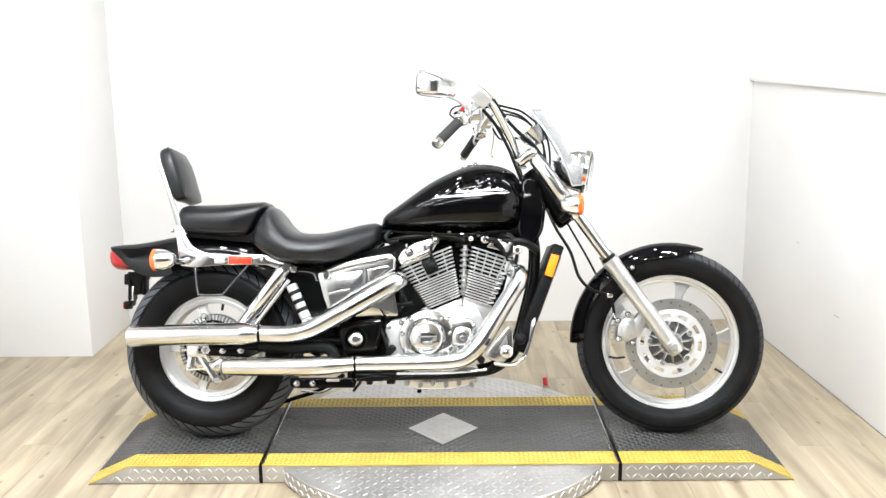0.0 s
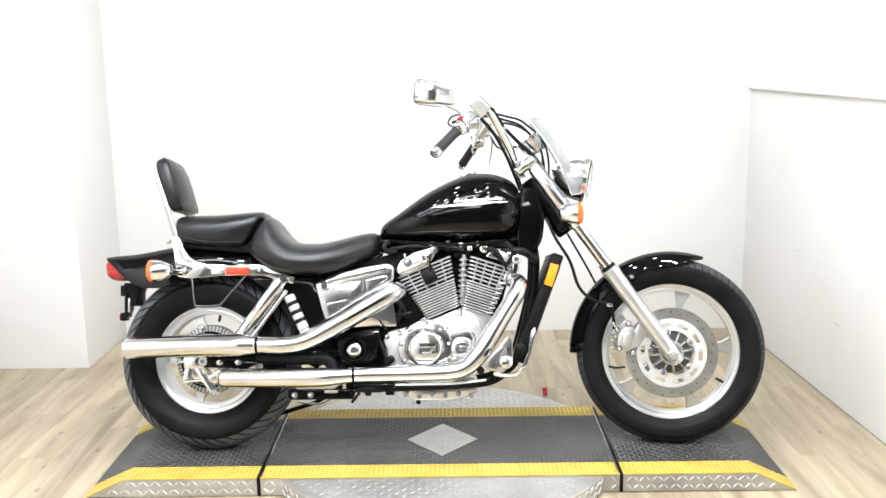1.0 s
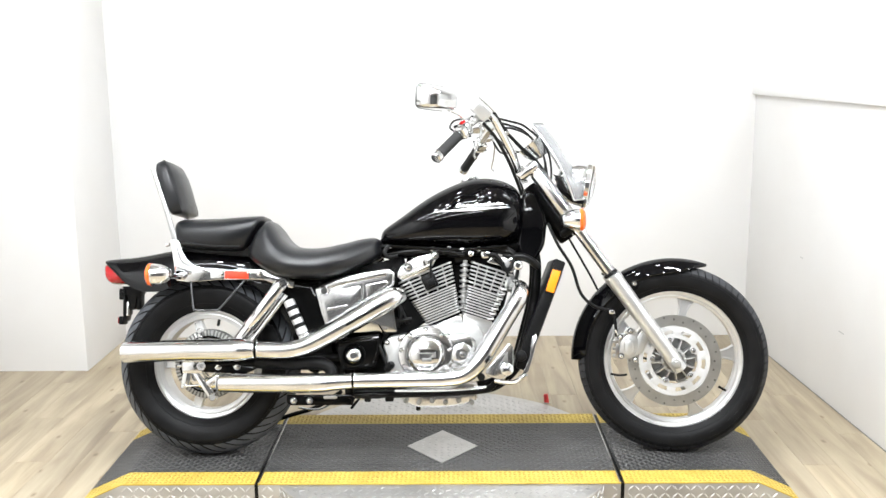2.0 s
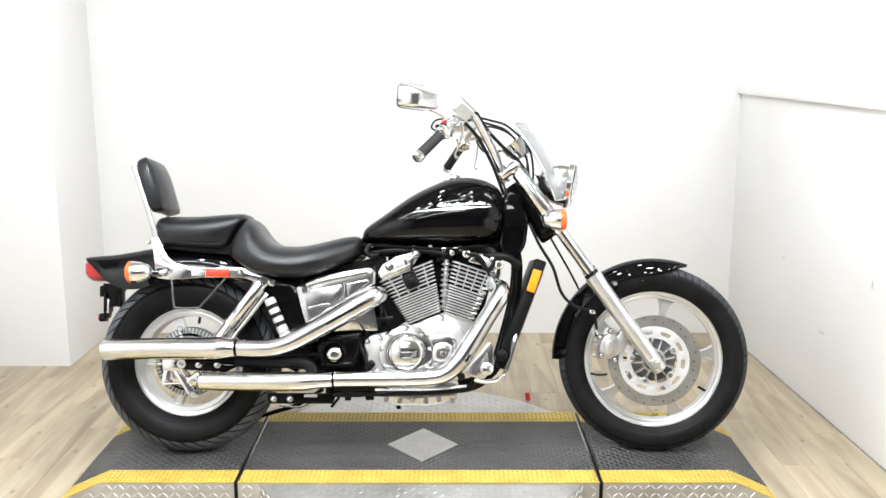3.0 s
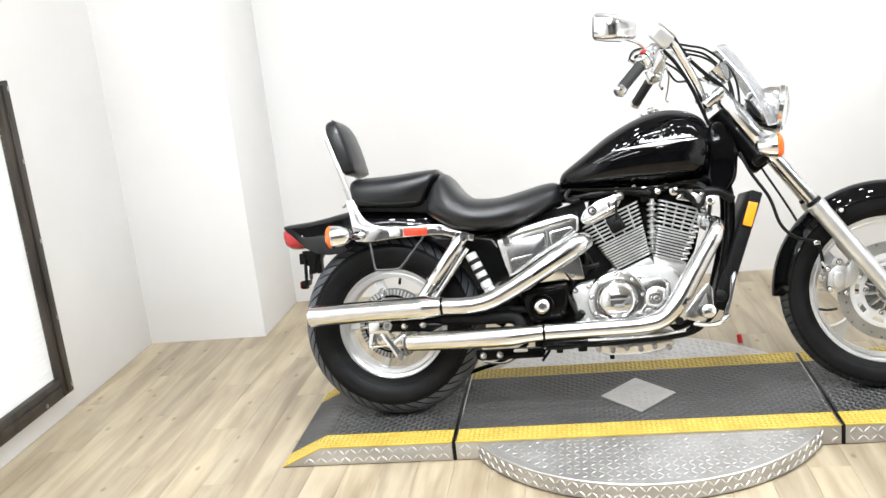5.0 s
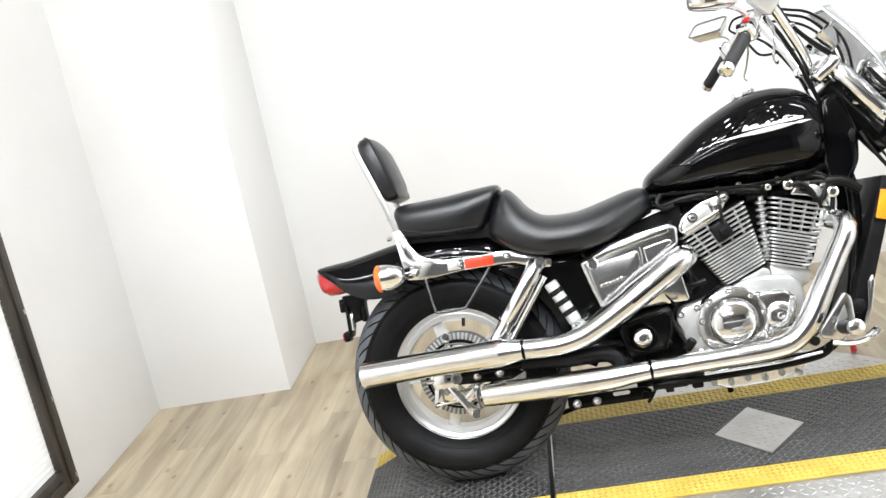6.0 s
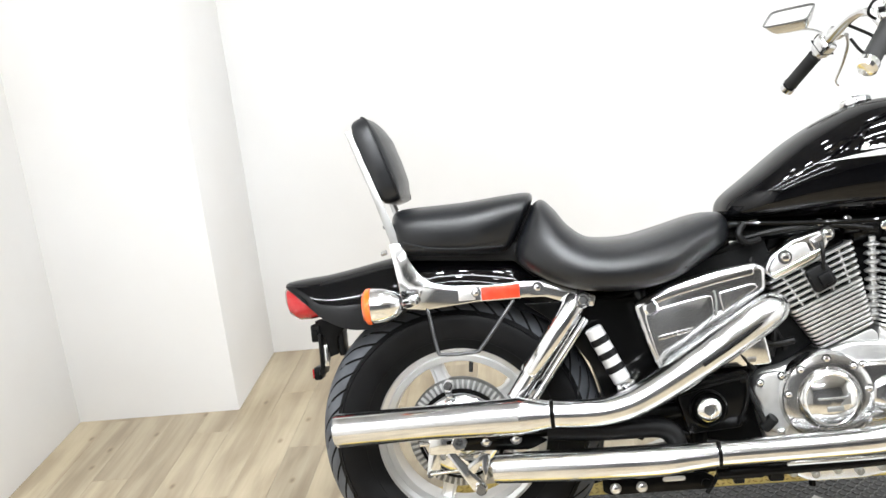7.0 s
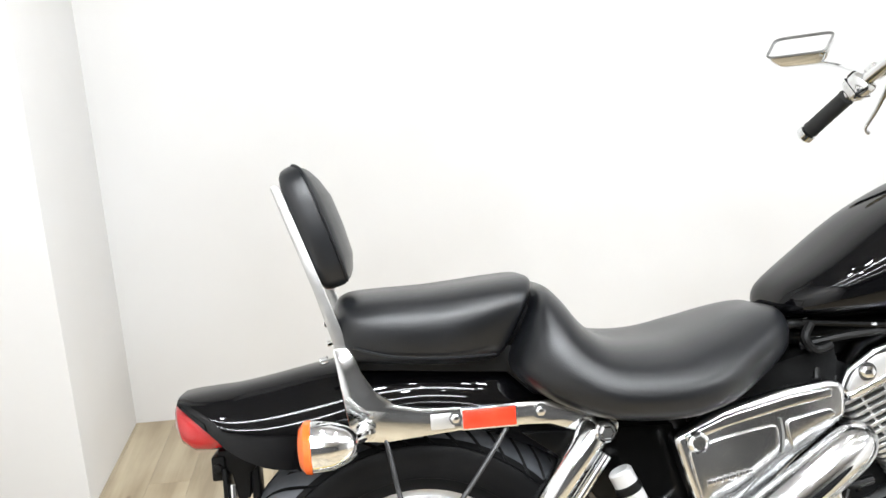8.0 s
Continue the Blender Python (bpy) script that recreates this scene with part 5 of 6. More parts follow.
for side in (1, -1):
    y = -side * 0.119
    rail = bp("fender_rail", prism([(-0.905, 0.622), (-0.64, 0.620), (-0.60, 0.618), (-0.548, 0.598), (-0.498, 0.588), (-0.492, 0.612), (-0.545, 0.632), (-0.60, 0.655), (-0.64, 0.656), (-0.905, 0.652)], y - 0.007, y + 0.007, 0.003, 0.006), CHROME, None, "chrome fender rail")
    bp("reflector", box(-0.695, y - side * 0.0095, 0.637, 0.083, 0.006, 0.029, 0.002), REDORANGE, rail, "red side reflector")
    bp("reflector_holder", box(-0.695, y - side * 0.008, 0.637, 0.088, 0.004, 0.034, 0.001), CHROME, rail)
    bp("bolt", hexbolt((-0.615, y - side * 0.007, 0.640), (0, -side, 0), 0.008), CHROME, rail)
    bp("clip_plate", box(-0.768, y - side * 0.0085, 0.637, 0.036, 0.004, 0.024, 0.001), SATIN, rail)
    bp("bag_guard", tube([(-0.862, y + side * 0.004, 0.630), (-0.853, y - side * 0.012, 0.60), (-0.840, y - side * 0.030, 0.528), (-0.828, y - side * 0.031, 0.515), (-0.760, y - side * 0.031, 0.515), (-0.745, y - side * 0.029, 0.524), (-0.700, y - side * 0.016, 0.578), (-0.668, y - side * 0.002, 0.618)], 0.0040, 8), GUARDMETAL, None, "thin dark grey bag guard loop")

# ---- rear suspension ----
for side in (1, -1):
    top, low = Vector((-0.528, -side * 0.140, 0.612)), Vector((-0.700, -side * 0.140, 0.385))
    u = (low - top).normalized()
    sh = bp("shock_absorber", lathe([(0, 0.012), (0.004, 0.022), (0.012, 0.0255), (0.19, 0.0265), (0.196, 0.024), (0.198, 0.018), (0.282, 0.017), (0.284, 0.010)], top, u, 28), CHROME, None, "chrome covered shock absorber")
    bp("lower_cover", rod(top + u * 0.185, top + u * 0.262, 0.0225), CHROME, sh)
    bp("eye", rod((low.x, -side * 0.122, low.z), (low.x, -side * 0.160, low.z), 0.017, 20), CHROME, sh)
    bp("top_mount", join(rod((top.x + 0.004, -side * 0.10, top.z - 0.004), (top.x + 0.004, -side * 0.172, top.z - 0.004), 0.017, 20), rod((top.x + 0.004, -side * 0.165, top.z - 0.004), (top.x + 0.004, -side * 0.178, top.z - 0.004), 0.011, 6)), CHROME, sh)
    ov = Vector((u.z, 0, -u.x)) * -0.036
    bp("guide_bar", rod(top + ov + u * 0.03, top + ov + u * 0.24, 0.009, 14), CHROME, sh)
    bp("swingarm", tube([(-0.283, -side * 0.105, 0.352), (-0.55, -side * 0.118, 0.338), (-0.84, -side * 0.118, 0.322)], 0.024, 16, 6, 0.75), FRAMEBLACK, None, "black swingarm leg")
bp("rear_axle", join(rod((RAX[0], -0.15, RAX[2]), (RAX[0], 0.15, RAX[2]), 0.011, 16), rod((RAX[0], -0.138, RAX[2]), (RAX[0], -0.15, RAX[2]), 0.018, 6), rod((RAX[0], 0.138, RAX[2]), (RAX[0], 0.15, RAX[2]), 0.018, 6)), CHROME)
bp("axle_adjuster", join(box(-0.845, -0.135, 0.322, 0.07, 0.012, 0.05, 0.004), rod((-0.90, -0.135, 0.322), (-0.86, -0.135, 0.322), 0.006)), CHROME)
ba = bp("brake_arm", join(prism([(-0.862, 0.335), (-0.880, 0.325), (-0.893, 0.245), (-0.880, 0.240), (-0.862, 0.25), (-0.858, 0.31)], -0.112, -0.102, 0.002, 0.006), rod((-0.872, -0.10, 0.325), (-0.872, -0.12, 0.325), 0.011, 14), rod((-0.884, -0.10, 0.250), (-0.884, -0.118, 0.250), 0.008, 12)), CHROME, None, "chrome brake arm")
bp("brake_rod", rod((-0.884, -0.115, 0.250), (-0.34, -0.13, 0.285), 0.0042, 10), CHROME, ba)
bp("torque_link", join(prism([(-0.850, 0.300), (-0.835, 0.305), (-0.765, 0.222), (-0.772, 0.205), (-0.790, 0.206)], -0.126, -0.116, 0.002, 0.005), prism([(-0.765, 0.222), (-0.748, 0.285), (-0.765, 0.290), (-0.800, 0.265), (-0.80, 0.245), (-0.785, 0.248), (-0.77, 0.27)], -0.126, -0.116, 0.002, 0.004), rod((-0.775, -0.11, 0.213), (-0.775, -0.136, 0.213), 0.013, 16)), CHROME, None, "chrome muffler hanger")

# ---- exhaust ----
def pipe(name, line, label):
    return bp(name, tube(line, 0.03, 32, 8), PIPECHROME, None, label, 50)


up1 = pipe("upper_muffler", [(-1.062, -0.168, 0.372, 0.0345), (-1.055, -0.168, 0.372, 0.0365), (-0.86, -0.185, 0.378, 0.0365), (-0.70, -0.200, 0.380, 0.0385), (-0.665, -0.204, 0.381, 0.0375), (-0.622, -0.208, 0.381, 0.030), (-0.612, -0.209, 0.381, 0.029)], "long chrome upper muffler")
bp("tip_ring", lathe([(0, 0.0345), (0.001, 0.030), (0.03, 0.029)], (-1.0625, -0.168, 0.372), (1, -0.09, 0), 32), DARKGAP, up1)
up2 = pipe("upper_heat_shield", [(-0.606, -0.209, 0.381, 0.0275), (-0.56, -0.212, 0.379, 0.0285), (-0.50, -0.214, 0.380, 0.029), (-0.44, -0.214, 0.394, 0.031), (-0.375, -0.212, 0.425, 0.034), (-0.31, -0.209, 0.462, 0.036), (-0.23, -0.200, 0.508, 0.037), (-0.15, -0.18, 0.552, 0.036), (-0.125, -0.15, 0.560, 0.028)], "chrome upper exhaust heat shield")
bp("clamp", lathe([(-0.003, 0.0290), (-0.003, 0.0300), (0.003, 0.0300), (0.003, 0.0290)], (-0.609, -0.209, 0.381), (1, 0, 0), 32, closed=True), FRAMEBLACK, up2)
bp("shield_slot", moved(tube([(-0.30, -0.246, 0.463), (-0.22, -0.238, 0.509), (-0.16, -0.217, 0.545)], 0.004, 8), Matrix.Identity(4)), DARKGAP, up2)
lo1 = pipe("lower_muffler", [(-0.730, -0.165, 0.265, 0.030), (-0.722, -0.165, 0.265, 0.032), (-0.55, -0.187, 0.266, 0.0335), (-0.40, -0.205, 0.268, 0.033), (-0.34, -0.209, 0.271, 0.029), (-0.284, -0.211, 0.274, 0.026)], "chrome lower muffler")
bp("tip_ring", lathe([(0, 0.030), (0.001, 0.026), (0.03, 0.025)], (-0.7305, -0.165, 0.265), (1, -0.13, 0), 32), DARKGAP, lo1)
lo2 = pipe("lower_heat_shield", [(-0.276, -0.211, 0.275, 0.0265), (-0.10, -0.213, 0.277, 0.027), (0.04, -0.213, 0.281, 0.028), (0.10, -0.211, 0.296, 0.030), (0.148, -0.208, 0.340, 0.032), (0.20, -0.20, 0.420, 0.031), (0.255, -0.188, 0.505, 0.029), (0.284, -0.180, 0.552, 0.030), (0.290, -0.150, 0.580, 0.030), (0.272, -0.11, 0.592, 0.027)], "chrome lower exhaust heat shield")
bp("clamp", lathe([(-0.003, 0.0265), (-0.003, 0.0275), (0.003, 0.0275), (0.003, 0.0265)], (-0.280, -0.211, 0.2745), (1, 0, 0), 32, closed=True), FRAMEBLACK, lo2)
bp("collector", tube([(-0.62, -0.15, 0.335), (-0.50, -0.165, 0.330), (-0.40, -0.17, 0.330), (-0.365, -0.17, 0.315), (-0.355, -0.17, 0.285)], 0.022, 16), PLASTIC, None, "matt black crossover pipe")
bp("muffler_bracket", join(prism([(-0.515, 0.222), (-0.30, 0.222), (-0.28, 0.21), (-0.29, 0.186), (-0.50, 0.186), (-0.515, 0.195)], -0.150, -0.140, 0.002, 0.004), rod((-0.49, -0.15, 0.202), (-0.49, -0.16, 0.202), 0.010, 6), rod((-0.435, -0.15, 0.204), (-0.435, -0.16, 0.204), 0.010, 6), rod((-0.30, -0.15, 0.20), (-0.30, -0.162, 0.20), 0.010, 16)), FRAMEBLACK, None, "black muffler bracket with bolts")
bp("bracket_slot", prism([(-0.385, 0.208), (-0.345, 0.208), (-0.340, 0.213), (-0.345, 0.218), (-0.385, 0.218), (-0.390, 0.213)], -0.1515, -0.149, 0.0004, 0.003), SATIN, None, "pale slot in the bracket")
bp("stand_hook", tube([(-0.270, -0.12, 0.205), (-0.282, -0.13, 0.190), (-0.296, -0.13, 0.172)], 0.005, 8), FRAMEBLACK, None, "black hook under the frame")
bp("cable_guide", box(-0.235, -0.165, 0.212, 0.022, 0.02, 0.026, 0.004), PLASTIC)
for bx in (-0.49, -0.435):
    bp("bracket_bolt", hexbolt((bx, -0.16, 0.203), (0, -1, 0), 0.008), CHROME)
hp = bp("hanger_plate", prism([(-0.835, 0.340), (-0.66, 0.328), (-0.62, 0.312), (-0.66, 0.294), (-0.825, 0.302), (-0.842, 0.320)], -0.138, -0.130, 0.002, 0.008), FRAMEBLACK, None, "black muffler hanger plate")
for bx in (-0.812, -0.755, -0.690):
    bp("bolt", hexbolt((bx, -0.138, 0.320), (0, -1, 0), 0.0085, 0.008), CHROME, hp)

# ---- frame ----
bp("lower_rail", tube([(-0.30, -0.115, 0.226), (-0.10, -0.115, 0.226), (0.10, -0.115, 0.228), (0.20, -0.115, 0.242), (0.265, -0.11, 0.290), (0.288, -0.10, 0.325)], 0.013, 14), FRAMEBLACK, None, "black lower frame tube")
bp("lower_rail", tube([(-0.30, 0.115, 0.226), (-0.10, 0.115, 0.226), (0.10, 0.115, 0.228), (0.20, 0.115, 0.242), (0.265, 0.11, 0.290), (0.288, 0.10, 0.325)], 0.013, 14), FRAMEBLACK, None, "black lower frame tube")
bp("step_rail", join(tube([(-0.28, -0.175, 0.222), (0.02, -0.178, 0.228), (0.165, -0.178, 0.240), (0.20, -0.17, 0.262)], 0.011, 12), box(-0.22, -0.17, 0.222, 0.07, 0.03, 0.022, 0.005), box(-0.16, -0.17, 0.216, 0.03, 0.028, 0.03, 0.005)), FRAMEBLACK, None, "black step rail")
bp("rail_trim", tube([(-0.14, -0.19, 0.238), (0.05, -0.192, 0.240), (0.17, -0.19, 0.250)], 0.0045, 8), POLISHED)
for side in (1, -1):
    bp("seat_rail", tube([(-0.20, -side * 0.075, 0.705), (-0.30, -side * 0.085, 0.660), (-0.42, -side * 0.095, 0.610), (-0.53, -side * 0.105, 0.600)], 0.014, 12), FRAMEBLACK, None, "black frame tube")
    bp("rear_downtube", tube([(-0.40, -side * 0.10, 0.61), (-0.372, -side * 0.115, 0.52), (-0.330, -side * 0.12, 0.42), (-0.305, -side * 0.12, 0.33), (-0.30, -side * 0.115, 0.215)], 0.018, 12), FRAMEBLACK, None, "black frame tube")
    bp("top_rail", tube([(-0.21, -side * 0.05, 0.715), (0.05, -side * 0.06, 0.712), (0.28, -side * 0.055, 0.735), (0.36, -side * 0.04, 0.80)], 0.016, 12), FRAMEBLACK, None, "black frame tube")
nc = [(0.285, 0.735), (0.300, 0.90), (0.322, 0.935), (0.362, 0.925), (0.395, 0.82), (0.385, 0.735), (0.35, 0.68), (0.30, 0.69)]
bp("neck_cover", prism(nc, -0.075, 0.075, 0.014, 0.02, 3), PAINT, None, "gloss black steering neck cover")
bp("inner_plate", prism([(-0.10, 0.735), (0.30, 0.74), (0.292, 0.66), (0.262, 0.60), (0.235, 0.50), (0.18, 0.42), (0.09, 0.50), (0.0, 0.45), (-0.085, 0.475), (-0.12, 0.60)], -0.045, 0.045, 0.01, 0.02), DARKGAP, None, "black engine mount plates")
bp("battery_case", prism([(-0.52, 0.60), (-0.12, 0.70), (-0.10, 0.60), (-0.22, 0.45), (-0.40, 0.40), (-0.50, 0.46)], -0.085, 0.085, 0.006), DARKGAP, None, "black box behind the side cover")
bp("gearbox_rear", prism([(-0.355, 0.40), (-0.30, 0.43), (-0.20, 0.50), (-0.14, 0.56), (-0.06, 0.54), (-0.03, 0.47), (-0.12, 0.42), (-0.13, 0.26), (-0.20, 0.235), (-0.33, 0.24), (-0.37, 0.30)], -0.085, 0.085, 0.006, 0.012), DARKGAP, None, "black gearbox and swingarm housing")
bp("inner_guard", prism([(-0.645, 0.606), (-0.588, 0.563), (-0.541, 0.502), (-0.514, 0.461), (-0.500, 0.418), (-0.485, 0.36), (-0.484, 0.322), (-0.42, 0.29), (-0.36, 0.36), (-0.40, 0.60)], -0.118, 0.118, 0.003), FRAMEBLACK)
for side in (1, -1):
    bp("front_downtube", tube([(0.345, -side * 0.045, 0.74), (0.357, -side * 0.052, 0.66), (0.345, -side * 0.060, 0.54), (0.310, -side * 0.075, 0.40), (0.285, -side * 0.09, 0.31)], 0.017, 16), FRAMEBLACK, None, "gloss black frame downtube")
# radiator
ra = bp("radiator", prism([(0.416, 0.688), (0.453, 0.674), (0.351, 0.405), (0.306, 0.298), (0.274, 0.310), (0.306, 0.41)], -0.128, 0.128, 0.006, 0.008), PLASTIC, None, "matt black radiator shroud")
for side in (1, -1):
    y = -side * 0.1315
    bp("reflector", prism([(0.405, 0.650), (0.434, 0.642), (0.408, 0.566), (0.380, 0.576)], y - 0.003, y + 0.003, 0.0015, 0.003), AMBER, ra, "amber reflector")
    bp("reflector_holder", prism([(0.403, 0.654), (0.438, 0.645), (0.410, 0.562), (0.376, 0.573)], y + side * 0.0005 - 0.002, y + side * 0.0005 + 0.002, 0.001, 0.003), PLASTIC, ra)
bp("radiator_core", moved(box(0, 0, 0, 0.012, 0.20, 0.30, 0.002), Matrix.Translation((0.385, 0, 0.50)) @ Matrix.Rotation(radians(21), 4, "Y")), GREYCAST, ra)
bp("radiator_hose", tube([(0.36, -0.10, 0.66), (0.315, -0.115, 0.69), (0.262, -0.11, 0.695), (0.22, -0.09, 0.70)], 0.014, 14), CABLE, None, "black coolant hose")
bp("lower_guard", join(prism([(0.330, 0.410), (0.346, 0.430), (0.349, 0.405), (0.334, 0.350), (0.316, 0.292), (0.302, 0.284), (0.298, 0.292), (0.322, 0.345)], -0.14, -0.128, 0.002, 0.006)), CHROME, None, "chrome lower radiator trim")

# ---- engine ----
case = bp("crankcase", prism([(-0.182, 0.365), (-0.172, 0.418), (-0.115, 0.428), (-0.03, 0.452), (0.03, 0.470), (0.145, 0.462), (0.170, 0.420), (0.165, 0.33), (0.13, 0.27), (0.06, 0.235), (-0.10, 0.235), (-0.16, 0.27)], -0.125, 0.125, 0.010, 0.02, 3), CAST, None, "cast aluminium crankcase")
bp("front_cover", prism([(0.02, 0.428), (0.115, 0.428), (0.140, 0.400), (0.135, 0.335), (0.09, 0.300), (0.02, 0.30)], -0.150, -0.12, 0.010, 0.03, 3), POLISHED, case, "polished front engine cover")
cc = (-0.036, -0.120, 0.360)
bp("clutch_cover", lathe([(0, 0.098), (0.030, 0.097), (0.038, 0.092), (0.042, 0.080), (0.043, 0.066), (0.050, 0.063), (0.054, 0.058)], cc, (0, -1, 0), 64), POLISHED, case, "round polished clutch cover")
bp("cover_badge", lathe([(0, 0.058), (0.002, 0.056), (0.0036, 0.053), (0.0026, 0.0505), (0.0062, 0.040), (0.0092, 0.028), (0.0108, 0.014), (0.0113, 0.0)], (cc[0], -0.173, cc[2]), (0, -1, 0), 48), CHROME, case, "mirror-bright round inset")
for k in range(9):
    a = radians(40 * k + 10)
    bp("cover_bolt", hexbolt((cc[0] + 0.083 * math.cos(a), -0.160, cc[2] + 0.083 * math.sin(a)), (0, -1, 0), 0.0065), CHROME, case)
# dark reflections of the bright inset, built as grey pieces
bp("badge_reflection", join(box(cc[0], -0.1835, cc[2] + 0.004, 0.060, 0.004, 0.005, 0.0015), box(cc[0] + 0.004, -0.1835, cc[2] - 0.018, 0.034, 0.005, 0.012, 0.002), prism([(cc[0] + 0.012, cc[2] - 0.012), (cc[0] + 0.036, cc[2] + 0.012), (cc[0] + 0.036, cc[2] - 0.010)], -0.184, -0.178, 0.001)), GREYCAST, case, "dark reflection shapes set on the clutch cover")
bp("oil_cap", lathe([(0, 0.040), (0.012, 0.038), (0.016, 0.030), (0.017, 0.020), (0.012, 0.018), (0.012, 0.010), (0.020, 0.008), (0.021, 0.0)], (0.090, -0.145, 0.358), (0, -1, 0), 36), CHROME, case, "chrome round cap")
bp("rear_cover", prism([(-0.186, 0.385), (-0.165, 0.418), (-0.120, 0.422), (-0.105, 0.40), (-0.118, 0.36), (-0.112, 0.30), (-0.135, 0.285), (-0.175, 0.31), (-0.170, 0.35)], -0.142, -0.12, 0.006, 0.012, 3), CAST, case)
for bx, bz in ((-0.17, 0.40), (-0.125, 0.412), (-0.165, 0.32), (-0.135, 0.295), (-0.115, 0.38), (0.128, 0.40), (0.120, 0.315), (0.04, 0.422), (0.045, 0.305)):
    bp("case_bolt", hexbolt((bx, -0.146, bz), (0, -1, 0), 0.006), CHROME, case)
bp("oil_pan", prism([(-0.125, 0.245), (-0.122, 0.200), (-0.10, 0.186), (-0.07, 0.172), (0.04, 0.172), (0.09, 0.180), (0.140, 0.196), (0.148, 0.245)], -0.105, 0.105, 0.008, 0.012), POLISHED, case, "ribbed aluminium oil pan")
for k in range(6):
    bp("pan_lug", join(rod((-0.108 + 0.046 * k, -0.114, 0.196 - 0.006 * (k % 2)), (-0.108 + 0.046 * k, -0.10, 0.196 - 0.006 * (k % 2)), 0.009, 14), rod((-0.108 + 0.046 * k, -0.118, 0.196 - 0.006 * (k % 2)), (-0.108 + 0.046 * k, -0.113, 0.196 - 0.006 * (k % 2)), 0.005, 6)), CAST, case)
bp("drain_bolt", rod((-0.065, -0.09, 0.174), (-0.065, -0.09, 0.160), 0.008, 6), FRAMEBLACK, case)


def cylinder(base, top, w0, w1, fins, name, label):
    """A finned barrel between two points of the x-z plane; widths across at foot and head."""
    b, t = Vector((base[0], 0, base[1])), Vector((top[0], 0, top[1]))
    u = (t - b).normalized()
    v = Vector((u.z, 0, -u.x))
    L = (t - b).length

    def at(a, s, y):
        return tuple(b + u * a + v * s + Vector((0, y, 0)))

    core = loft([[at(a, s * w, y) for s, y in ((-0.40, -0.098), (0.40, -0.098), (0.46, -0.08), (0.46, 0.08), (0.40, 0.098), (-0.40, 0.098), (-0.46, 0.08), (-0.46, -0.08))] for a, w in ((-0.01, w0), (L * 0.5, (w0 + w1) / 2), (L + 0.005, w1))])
    # core far darker than the fins: shade between them put into the colour
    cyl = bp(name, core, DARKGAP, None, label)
    for i in range(fins):
        f = 0.02 + 0.052 * i if i < 11 else 0.62 + 0.073 * (i - 11)
        a, w = L * f, (w0 + (w1 - w0) * f) / 2
        ring = rounded([(-w, -0.122), (w, -0.122), (w, 0.122), (-w, 0.122)], 0.018, 4)
        inner = [(s * 0.995, y * 0.995) for s, y in ring]
        bp("fin", loft([[at(a - 0.0030, s, y) for s, y in inner], [at(a - 0.0024, s, y) for s, y in ring], [at(a + 0.0018, s, y) for s, y in ring], [at(a + 0.0024, s, y) for s, y in inner]]), FINMETAL, cyl)
    for s in (-0.32, -0.11, 0.11, 0.32):
        bp("fin_rib", loft([[at(a, s * (w0 + (w1 - w0) * a / L) + ds, y) for ds, y in ((-0.0022, -0.119), (0.0022, -0.119), (0.0022, -0.09), (-0.0022, -0.09))] for a in ((L * 0.56, L * 0.99))]), FINMETAL, cyl)
    return cyl


rc = cylinder((0.026, 0.480), (-0.040, 0.644), 0.124, 0.202, 17, "rear_cylinder", "silver finned rear cylinder")
fc = cylinder((0.141, 0.480), (0.199, 0.656), 0.104, 0.158, 17, "front_cylinder", "silver finned front cylinder")
bp("cylinder_foot", prism([(-0.02, 0.430), (0.0, 0.462), (0.078, 0.492), (0.092, 0.478), (0.085, 0.43)], -0.11, 0.11, 0.006, 0.008), CAST, rc)
bp("cylinder_foot", prism([(0.090, 0.44), (0.092, 0.497), (0.198, 0.468), (0.190, 0.43), (0.16, 0.42)], -0.11, 0.11, 0.006, 0.008), CAST, fc)
bp("head_cover", prism([(-0.140, 0.632), (-0.124, 0.664), (-0.076, 0.694), (-0.016, 0.710), (0.006, 0.696), (-0.008, 0.670), (-0.030, 0.648), (-0.122, 0.610)], -0.134, 0.134, 0.007, 0.009, 3), CHROME, rc, "chrome rear head cover")
bp("cover_step", prism([(-0.130, 0.632), (-0.116, 0.658), (-0.074, 0.684), (-0.050, 0.688), (-0.040, 0.662), (-0.062, 0.644), (-0.114, 0.622)], -0.140, -0.132, 0.003, 0.008), SATIN, rc)
bp("cover_step", prism([(-0.044, 0.690), (-0.018, 0.702), (-0.004, 0.692), (-0.016, 0.672), (-0.030, 0.662)], -0.139, -0.132, 0.003, 0.006), POLISHED, rc)
bp("cover_window", prism([(-0.108, 0.652), (-0.102, 0.662), (-0.088, 0.670), (-0.084, 0.658), (-0.096, 0.648)], -0.1412, -0.138, 0.001, 0.004), CAST, rc)
bp("cover_ridge", tube([(-0.126, -0.136, 0.622), (-0.07, -0.137, 0.646), (-0.018, -0.136, 0.668)], 0.005, 10), CHROME, rc)
bp("head_cover", prism([(0.176, 0.676), (0.190, 0.696), (0.214, 0.708), (0.268, 0.703), (0.283, 0.672), (0.268, 0.636), (0.244, 0.646), (0.228, 0.662)], -0.112, 0.112, 0.007, 0.009, 3), CHROME, fc, "chrome front head cover")
bp("cover_step", prism([(0.222, 0.672), (0.226, 0.694), (0.262, 0.692), (0.270, 0.668), (0.258, 0.652)], -0.117, -0.110, 0.003, 0.007), SATIN, fc)
